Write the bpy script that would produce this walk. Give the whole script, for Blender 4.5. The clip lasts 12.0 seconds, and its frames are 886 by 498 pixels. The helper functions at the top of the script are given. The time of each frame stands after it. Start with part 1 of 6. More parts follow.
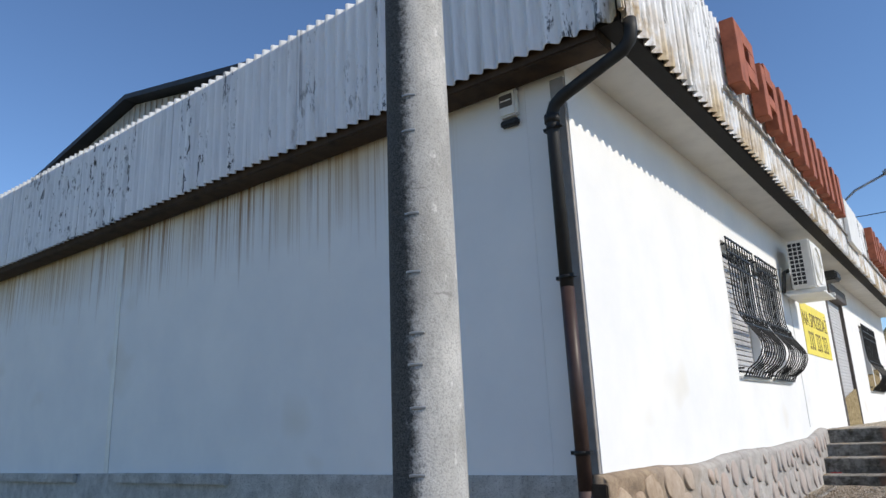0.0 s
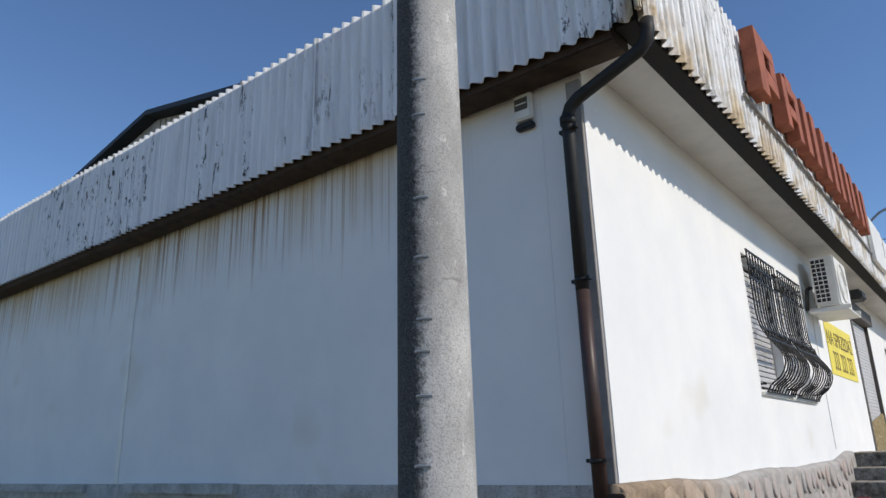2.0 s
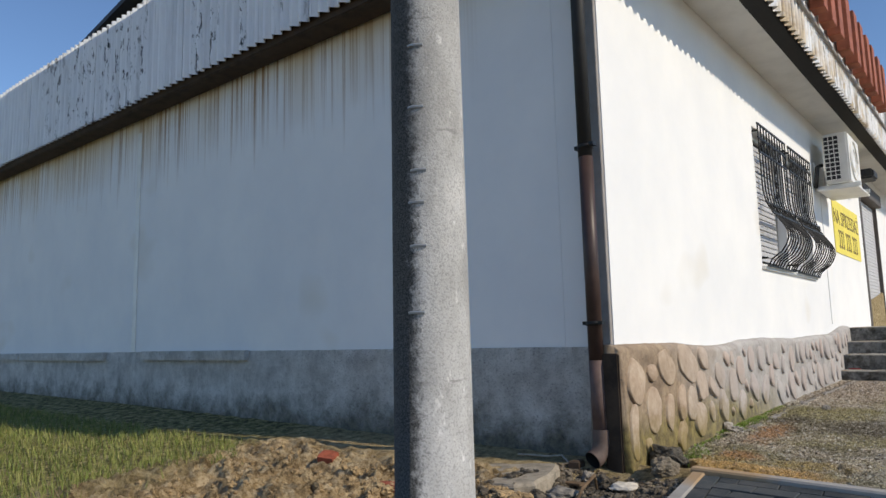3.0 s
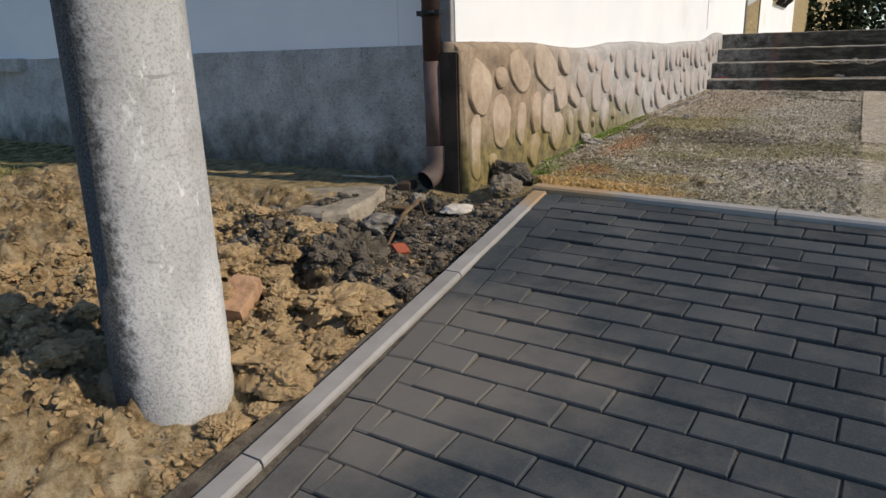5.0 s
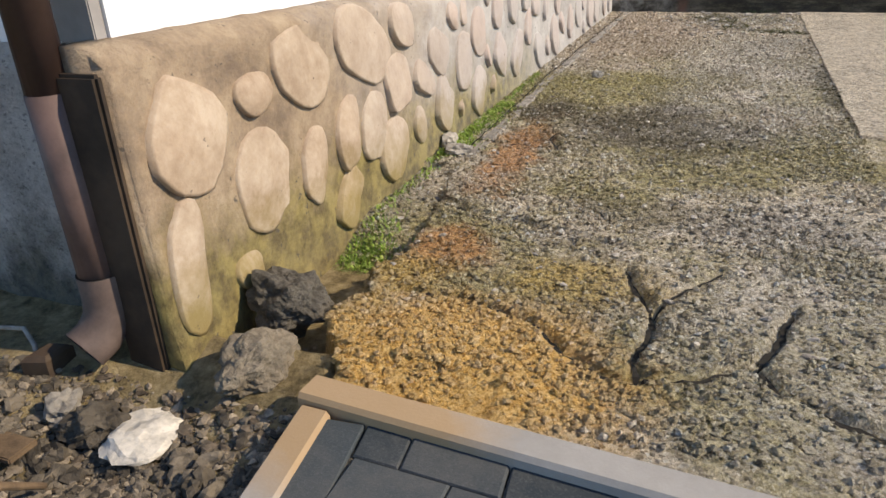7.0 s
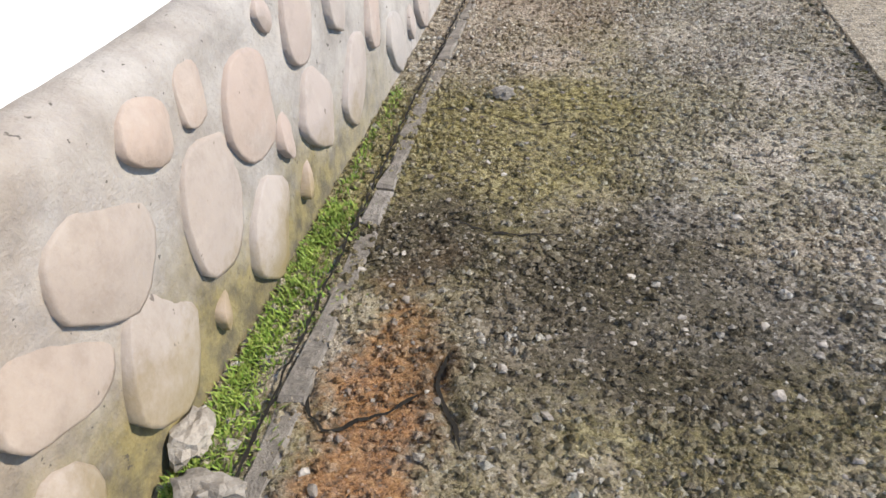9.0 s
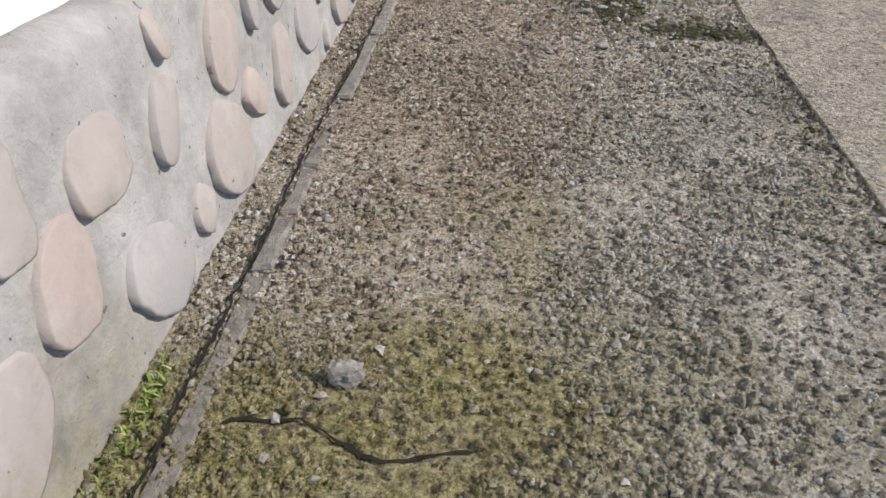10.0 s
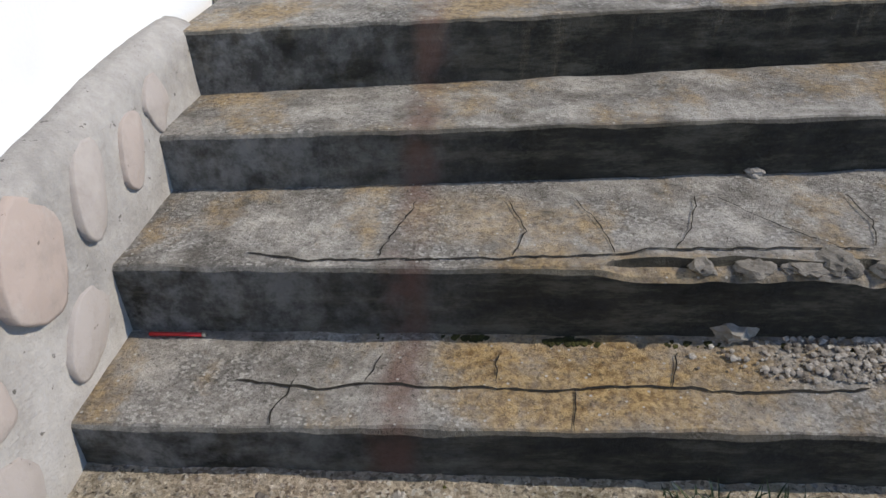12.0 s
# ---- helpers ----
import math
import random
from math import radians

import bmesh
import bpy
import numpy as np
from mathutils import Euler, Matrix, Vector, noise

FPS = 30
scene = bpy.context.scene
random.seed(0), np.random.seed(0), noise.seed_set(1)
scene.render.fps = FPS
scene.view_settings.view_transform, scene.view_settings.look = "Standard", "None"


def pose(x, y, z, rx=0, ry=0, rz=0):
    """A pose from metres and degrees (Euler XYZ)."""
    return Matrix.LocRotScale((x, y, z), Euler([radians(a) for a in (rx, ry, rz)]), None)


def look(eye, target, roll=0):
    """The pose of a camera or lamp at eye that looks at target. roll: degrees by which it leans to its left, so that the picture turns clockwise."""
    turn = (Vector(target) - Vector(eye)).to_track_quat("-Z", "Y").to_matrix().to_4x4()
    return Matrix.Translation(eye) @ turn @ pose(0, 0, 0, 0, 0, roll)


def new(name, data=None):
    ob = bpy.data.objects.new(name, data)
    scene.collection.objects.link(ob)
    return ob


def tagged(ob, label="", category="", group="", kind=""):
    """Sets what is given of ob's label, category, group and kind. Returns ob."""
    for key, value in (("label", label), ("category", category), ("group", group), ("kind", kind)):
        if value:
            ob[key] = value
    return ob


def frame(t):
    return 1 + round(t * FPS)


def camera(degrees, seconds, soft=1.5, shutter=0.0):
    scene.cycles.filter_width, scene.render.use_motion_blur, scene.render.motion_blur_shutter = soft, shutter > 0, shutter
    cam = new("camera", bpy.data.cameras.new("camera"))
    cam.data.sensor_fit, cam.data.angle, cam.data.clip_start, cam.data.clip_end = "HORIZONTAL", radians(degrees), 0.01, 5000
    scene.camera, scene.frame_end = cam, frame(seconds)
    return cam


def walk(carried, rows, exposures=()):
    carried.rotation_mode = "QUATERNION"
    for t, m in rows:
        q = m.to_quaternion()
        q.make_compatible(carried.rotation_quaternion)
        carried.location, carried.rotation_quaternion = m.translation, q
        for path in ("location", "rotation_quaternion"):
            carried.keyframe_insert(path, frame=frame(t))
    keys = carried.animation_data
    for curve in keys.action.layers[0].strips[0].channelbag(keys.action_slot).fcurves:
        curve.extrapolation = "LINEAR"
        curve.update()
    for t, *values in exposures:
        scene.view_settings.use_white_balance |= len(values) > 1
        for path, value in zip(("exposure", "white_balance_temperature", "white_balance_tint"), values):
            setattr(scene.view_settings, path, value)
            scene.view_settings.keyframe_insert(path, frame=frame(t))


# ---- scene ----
# ---- camera ----
cam = camera(65.2, 12.0)
PATH = [  # seconds, x, y, z, pitch, roll, yaw
    (0, 2.036, -4.308, 0.308, 14.62, 2.41, 37.55),
    (0.5, 2.031, -4.292, 0.335, 19.23, 2.18, 37.79),
    (1, 1.992, -4.256, 0.283, 20.71, 1.95, 37.89),
    (1.5, 1.992, -4.192, 0.211, 19.52, 1.60, 38.31),
    (2, 1.985, -4.197, 0.181, 16.67, 1.57, 38.83),
    (2.5, 1.995, -4.170, 0.121, 12.82, 1.35, 39.46),
    (3, 1.994, -4.126, 0.057, 7.35, 1.35, 39.55),
    (3.5, 2.019, -4.056, 0.003, 0.69, 1.22, 39.02),
    (3.7, 2.028, -4.008, -0.012, -2.38, 1.16, 38.40),
    (5.3, 1.733, -2.946, -0.061, -17.07, 1.63, 28.43),
    (5.5, 1.683, -2.727, -0.025, -17.57, 1.64, 27.48),
    (6, 1.523, -2.173, 0.043, -19.60, 1.77, 25.67),
    (6.5, 1.387, -1.658, 0.087, -21.56, 2.19, 22.97),
    (7, 1.268, -1.207, 0.164, -24.26, 2.42, 21.38),
    (7.2, 1.217, -0.993, 0.183, -26.55, 2.62, 20.89),
    (8.8, 0.751, 0.709, 0.319, -35.48, 2.12, 11.33),
    (9, 0.772, 0.961, 0.319, -35.47, 2.14, 10.47),
    (9.5, 0.805, 1.631, 0.341, -35.63, 1.59, 7.68),
    (10, 0.831, 2.346, 0.375, -36.74, 0.98, 5.35),
    (10.5, 0.904, 3.126, 0.435, -37.47, 0.63, 3.63),
    (11, 0.942, 3.925, 0.484, -36.22, 1.19, 2.66),
    (11.5, 1.060, 4.779, 0.545, -33.79, 1.84, 4.00),
    (12, 1.019, 5.546, 0.615, -32.64, 1.43, 4.42),
]
EXPOSURE = [  # seconds, stops, kelvin, tint
    (0, 0.08, 6500, 10), (1.0, -0.12, 6450, 10), (2.5, -0.05, 6600, 10), (3.0, 0.0, 6850, 10), (3.5, 0.03, 7150, 11), (5.5, 0.0, 7250, 11), (6.0, 0.27, 7150, 11),
    (6.5, 0.37, 7300, 12), (7.0, 0.52, 7400, 12), (9.0, 0.60, 6800, 11), (9.5, 0.45, 6700, 11), (10.5, 0.34, 6500, 10), (11.0, 0.36, 6350, 9), (12, 0.12, 6500, 10),
]
walk(cam, [(t, pose(x, y, z, 90 + p, r, w)) for t, x, y, z, p, r, w in PATH], EXPOSURE)

# ---- light ----
SUN_EL, SUN_AZ = 36.0, 81.2
world = bpy.data.worlds.new("sky")
scene.world = world
world.use_nodes = True
wn = world.node_tree
sky = wn.nodes.new("ShaderNodeTexSky")
sky.sky_type, sky.sun_disc = "NISHITA", False
sky.sun_elevation, sky.sun_rotation = radians(SUN_EL), radians(SUN_AZ)
sky.air_density, sky.dust_density, sky.ozone_density = 0.9, 0.0, 6.0
wn.links.new(sky.outputs[0], wn.nodes["Background"].inputs[0])
wn.nodes["Background"].inputs[1].default_value = 0.15
sun_data = bpy.data.lights.new("sun", "SUN")
sun_data.energy, sun_data.angle, sun_data.color = 3.65, radians(0.55), (1.0, 0.91, 0.77)
sun = new("sun", sun_data)
to_sun = Vector((math.cos(radians(SUN_EL)) * math.sin(radians(SUN_AZ)), math.cos(radians(SUN_EL)) * math.cos(radians(SUN_AZ)), math.sin(radians(SUN_EL))))
sun.matrix_world = look(to_sun * 60, (0, 0, 0))


# ---- materials ----
class Mat:
    """A small builder of node materials in world metres."""

    def __init__(self, name, rough=0.8, metal=0.0, local=False):
        self.m = bpy.data.materials.new(name)
        self.m.use_nodes = True
        self.t = self.m.node_tree
        self.b = self.t.nodes["Principled BSDF"]
        self.b.inputs["Roughness"].default_value = rough
        self.b.inputs["Metallic"].default_value = metal
        self.b.inputs["Specular IOR Level"].default_value = 0.35
        if local:
            self.p = self.t.nodes.new("ShaderNodeTexCoord").outputs["Object"]
        else:
            self.p = self.t.nodes.new("ShaderNodeNewGeometry").outputs["Position"]
        self.h = None

    def link(self, a, b):
        self.t.links.new(a, b)

    def coords(self, scale=(1, 1, 1)):
        n = self.t.nodes.new("ShaderNodeMapping")
        n.inputs["Scale"].default_value = scale
        self.link(self.p, n.inputs["Vector"])
        return n.outputs[0]

    def noise(self, scale, detail=4, rough=0.6, stretch=(1, 1, 1), distort=0.0):
        n = self.t.nodes.new("ShaderNodeTexNoise")
        n.inputs["Scale"].default_value, n.inputs["Detail"].default_value = scale, detail
        n.inputs["Roughness"].default_value, n.inputs["Distortion"].default_value = rough, distort
        self.link(self.coords(stretch), n.inputs["Vector"])
        return n.outputs["Fac"]

    def cells(self, scale, out="Color", feature="F1", stretch=(1, 1, 1)):
        n = self.t.nodes.new("ShaderNodeTexVoronoi")
        n.feature = feature
        n.inputs["Scale"].default_value = scale
        self.link(self.coords(stretch), n.inputs["Vector"])
        if out == "Color":
            split = self.t.nodes.new("ShaderNodeSeparateColor")
            self.link(n.outputs["Color"], split.inputs[0])
            return split.outputs[0]
        return n.outputs[out]

    def ramp(self, value, *stops):
        n = self.t.nodes.new("ShaderNodeValToRGB")
        e = n.color_ramp.elements
        while len(e) < len(stops):
            e.new(0.5)
        for k, (at, c) in zip(e, stops):
            k.position = at
            k.color = (c, c, c, 1) if isinstance(c, (int, float)) else (*c, 1)
        self.link(value, n.inputs[0])
        return n.outputs[0]

    def mix(self, fac, a, b, kind="MIX"):
        n = self.t.nodes.new("ShaderNodeMix")
        n.data_type, n.blend_type = "RGBA", kind
        for i, v in ((0, fac), (6, a), (7, b)):
            s = n.inputs[i]
            if isinstance(v, (int, float)):
                s.default_value = v if i == 0 else (v, v, v, 1)
            elif isinstance(v, tuple):
                s.default_value = (*v, 1)
            else:
                self.link(v, s)
        return n.outputs[2]

    def math(self, op, a, b=0.0):
        n = self.t.nodes.new("ShaderNodeMath")
        n.operation = op
        for v, s in ((a, n.inputs[0]), (b, n.inputs[1])):
            if isinstance(v, (int, float)):
                s.default_value = v
            else:
                self.link(v, s)
        return n.outputs[0]

    def axis(self, k):
        n = self.t.nodes.new("ShaderNodeSeparateXYZ")
        self.link(self.p, n.inputs[0])
        return n.outputs[k]

    def span(self, value, lo, hi):
        """0 at lo, 1 at hi, clamped."""
        n = self.t.nodes.new("ShaderNodeMapRange")
        n.inputs[1].default_value, n.inputs[2].default_value = lo, hi
        self.link(value, n.inputs[0])
        return n.outputs[0]

    def blob(self, x, y, rx, ry, wobble=0.5, scale=3.0):
        """A stain round (x, y) with an uneven edge: 1 inside, 0 outside."""
        dx = self.math("DIVIDE", self.math("SUBTRACT", self.axis(0), x), rx)
        dy = self.math("DIVIDE", self.math("SUBTRACT", self.axis(1), y), ry)
        d = self.math("SQRT", self.math("ADD", self.math("MULTIPLY", dx, dx), self.math("MULTIPLY", dy, dy)))
        d = self.math("ADD", d, self.math("MULTIPLY", self.math("SUBTRACT", self.noise(scale, 6, 0.65), 0.5), wobble * 3))
        return self.span(d, 1.15, 0.6)

    def random(self):
        return self.t.nodes.new("ShaderNodeObjectInfo").outputs["Random"]

    def island(self):
        return self.t.nodes.new("ShaderNodeNewGeometry").outputs["Random Per Island"]

    def color(self, c):
        if isinstance(c, tuple):
            self.b.inputs["Base Color"].default_value = (*c, 1)
        else:
            self.link(c, self.b.inputs["Base Color"])
        return self

    def rough(self, v):
        self.link(v, self.b.inputs["Roughness"])
        return self

    def bump(self, height, strength=0.4, distance=0.01):
        n = self.t.nodes.new("ShaderNodeBump")
        n.inputs["Strength"].default_value, n.inputs["Distance"].default_value = strength, distance
        self.link(height, n.inputs["Height"])
        if self.h is not None:
            self.link(self.h, n.inputs["Normal"])
        self.h = n.outputs[0]
        self.link(self.h, self.b.inputs["Normal"])
        return self


def plain(name, c, rough=0.6, metal=0.0, vary=0.15, scale=12.0, bump=0.15, local=False):
    """Paint or metal of one colour with faint dirt and grain."""
    k = Mat(name, rough, metal, local)
    dark = tuple(v * (1 - vary * 2) for v in c)
    light = tuple(min(1, v * (1 + vary)) for v in c)
    k.color(k.ramp(k.noise(scale, 6, 0.65), (0.3, dark), (0.55, c), (0.8, light)))
    k.bump(k.noise(scale * 8, 3), bump, 0.003)
    return k.m


def wall_paint():
    k = Mat("white_render", 0.85)
    base = k.ramp(k.noise(1.3, 5), (0.3, (0.74, 0.75, 0.76)), (0.7, (0.82, 0.82, 0.81)))
    # rust-brown runs below the beam of the gable side
    runs = k.ramp(k.noise(1.0, 5, 0.75, (26, 1, 0.12)), (0.49, 0.0), (0.57, 1.0))
    fade = k.span(k.math("ADD", k.axis(2), k.math("MULTIPLY", k.noise(1.0, 4, 0.6, (9, 1, 0.05)), 1.9)), 2.95, 3.65)
    where = k.math("MULTIPLY", k.span(k.axis(0), -0.9, -2.6), k.span(k.axis(1), 0.3, 0.05))
    part_a = k.math("MULTIPLY", k.math("MULTIPLY", runs, fade), where)
    base = k.mix(k.math("MULTIPLY", part_a, 0.85), base, (0.27, 0.145, 0.055))
    wash = k.math("MULTIPLY", k.math("MULTIPLY", k.span(k.axis(2), 2.1, 2.8), where), k.ramp(k.noise(1.2, 3, 0.5, (1, 1, 0.2)), (0.44, 0.0), (0.60, 0.6)))
    base = k.mix(wash, base, (0.62, 0.50, 0.33))
    spots = k.ramp(k.noise(0.9, 2, 0.4, (1, 1, 1.4)), (0.66, 0.0), (0.75, 0.35))
    base = k.mix(spots, base, (0.62, 0.57, 0.47))
    k.color(base)
    k.bump(k.noise(90, 4), 0.25, 0.004).bump(k.noise(2.5, 3), 0.2, 0.012)
    return k.m


def corrugated():
    k = Mat("corrugated_sheet", 0.6)
    base = k.ramp(k.noise(1.0, 8, 0.75, (7, 7, 0.6)), (0.34, (0.60, 0.61, 0.62)), (0.46, (0.74, 0.75, 0.77)), (0.62, (0.83, 0.84, 0.85)))
    zone = k.math("MAXIMUM", k.ramp(k.noise(1.0, 2, 0.5, (1.6, 1.6, 0.12)), (0.56, 0.0), (0.60, 1.0)), k.ramp(k.noise(0.9, 2, 0.5, (1, 1, 0.3)), (0.60, 0.0), (0.66, 0.8)))
    chips = k.math("MULTIPLY", k.ramp(k.noise(1.0, 8, 0.8, (16, 16, 4.0)), (0.555, 0.0), (0.575, 1.0)), zone)
    base = k.mix(chips, base, (0.035, 0.04, 0.045))
    lines = k.math("MULTIPLY", k.ramp(k.noise(1.0, 3, 0.5, (22, 22, 0.15)), (0.66, 0.0), (0.69, 0.6)), k.ramp(k.noise(1.0, 2, 0.5, (1, 1, 2.0)), (0.45, 0.0), (0.55, 1.0)))
    base = k.mix(lines, base, (0.14, 0.14, 0.15))
    front = k.span(k.axis(0), 0.45, 0.52)
    low = k.span(k.math("ADD", k.axis(2), k.math("MULTIPLY", k.noise(1.0, 4, 0.6, (4, 4, 0.4)), 0.9)), 3.95, 3.4)
    ochre = k.math("MULTIPLY", k.math("MULTIPLY", front, low), k.ramp(k.noise(1.6, 6, 0.7, (1, 1, 0.7)), (0.44, 0.0), (0.54, 0.85)))
    base = k.mix(ochre, base, k.ramp(k.noise(9, 5), (0.4, (0.33, 0.21, 0.08)), (0.6, (0.58, 0.45, 0.25))))
    streak = k.math("MULTIPLY", front, k.ramp(k.noise(1.0, 8, 0.78, (13, 13, 0.9)), (0.53, 0.0), (0.60, 0.7)))
    base = k.mix(streak, base, (0.15, 0.145, 0.125))
    k.color(base)
    k.bump(k.noise(60, 4), 0.3, 0.003)
    return k.m


def rough_plinth():
    k = Mat("rough_cast_plinth", 0.95)
    base = k.ramp(k.noise(3.0, 8, 0.78), (0.36, (0.44, 0.42, 0.39)), (0.5, (0.64, 0.615, 0.575)), (0.62, (0.78, 0.755, 0.715)))
    base = k.mix(k.ramp(k.noise(48, 6, 0.85, (1, 1, 1.6)), (0.38, 0.7), (0.46, 0.0)), base, (0.11, 0.10, 0.095))
    base = k.mix(k.ramp(k.cells(85, "Distance"), (0.10, 0.55), (0.26, 0.0)), base, (0.82, 0.80, 0.76))
    moss = k.math("MULTIPLY", k.span(k.math("ADD", k.axis(2), k.math("MULTIPLY", k.noise(3, 6, 0.7), 0.6)), -0.10, -0.38), 0.8)
    base = k.mix(moss, base, k.ramp(k.noise(20, 6, 0.7), (0.38, (0.03, 0.03, 0.02)), (0.6, (0.15, 0.14, 0.09))))
    k.color(base)
    k.bump(k.noise(34, 8, 0.8), 1.0, 0.030).bump(k.cells(60, "Distance"), 0.6, 0.008)
    return k.m


def mortar():
    k = Mat("plinth_mortar", 0.92)
    base = k.ramp(k.noise(4.0, 8, 0.75), (0.36, (0.28, 0.265, 0.25)), (0.5, (0.375, 0.355, 0.335)), (0.64, (0.46, 0.44, 0.42)))
    near = k.span(k.math("ADD", k.axis(1), k.math("MULTIPLY", k.noise(2, 4), 1.4)), 2.9, 1.3)
    base = k.mix(k.math("MULTIPLY", near, 0.85), base, k.ramp(k.noise(5, 7, 0.75), (0.36, (0.15, 0.098, 0.058)), (0.5, (0.27, 0.188, 0.112)), (0.64, (0.38, 0.285, 0.18))))
    green = k.math("MULTIPLY", k.math("MULTIPLY", k.span(k.math("ADD", k.axis(2), k.math("MULTIPLY", k.noise(5, 6, 0.7), 0.5)), -0.12, -0.36), k.span(k.axis(1), 3.6, 2.6)), 0.8)
    base = k.mix(green, base, k.ramp(k.noise(14, 6, 0.7), (0.38, (0.07, 0.055, 0.015)), (0.6, (0.24, 0.195, 0.06))))
    base = k.mix(k.ramp(k.noise(34, 3, 0.6), (0.67, 0.0), (0.70, 0.8)), base, (0.07, 0.062, 0.055))
    k.color(base)
    k.bump(k.noise(70, 6, 0.75), 0.6, 0.006).bump(k.noise(9, 6, 0.7), 0.6, 0.02)
    return k.m


def river_stone():
    k = Mat("field_stone", 0.75)
    base = k.mix(k.random(), (0.42, 0.34, 0.30), (0.37, 0.35, 0.335))
    base = k.mix(k.ramp(k.noise(12, 8, 0.78), (0.34, 0.5), (0.50, 0.0)), base, (0.30, 0.265, 0.24))
    base = k.mix(k.ramp(k.noise(5, 5, 0.7), (0.5, 0.0), (0.62, 0.35)), base, (0.50, 0.46, 0.43))
    near = k.math("MULTIPLY", k.span(k.math("ADD", k.axis(1), k.math("MULTIPLY", k.noise(2, 4), 1.2)), 3.0, 1.2), 0.8)
    base = k.mix(near, base, k.ramp(k.noise(6, 7, 0.75), (0.36, (0.29, 0.195, 0.115)), (0.5, (0.40, 0.295, 0.195)), (0.64, (0.50, 0.395, 0.285))))
    green = k.math("MULTIPLY", k.math("MULTIPLY", k.span(k.math("ADD", k.axis(2), k.math("MULTIPLY", k.noise(6, 6, 0.7), 0.45)), -0.25, -0.46), k.span(k.axis(1), 3.4, 2.6)), 0.75)
    base = k.mix(green, base, (0.22, 0.165, 0.04))
    base = k.mix(k.ramp(k.noise(26, 3, 0.6), (0.70, 0.0), (0.73, 0.7)), base, (0.08, 0.065, 0.055))
    k.color(base)
    k.bump(k.noise(60, 6, 0.75), 0.45, 0.004).bump(k.noise(14, 4), 0.4, 0.012)
    return k.m


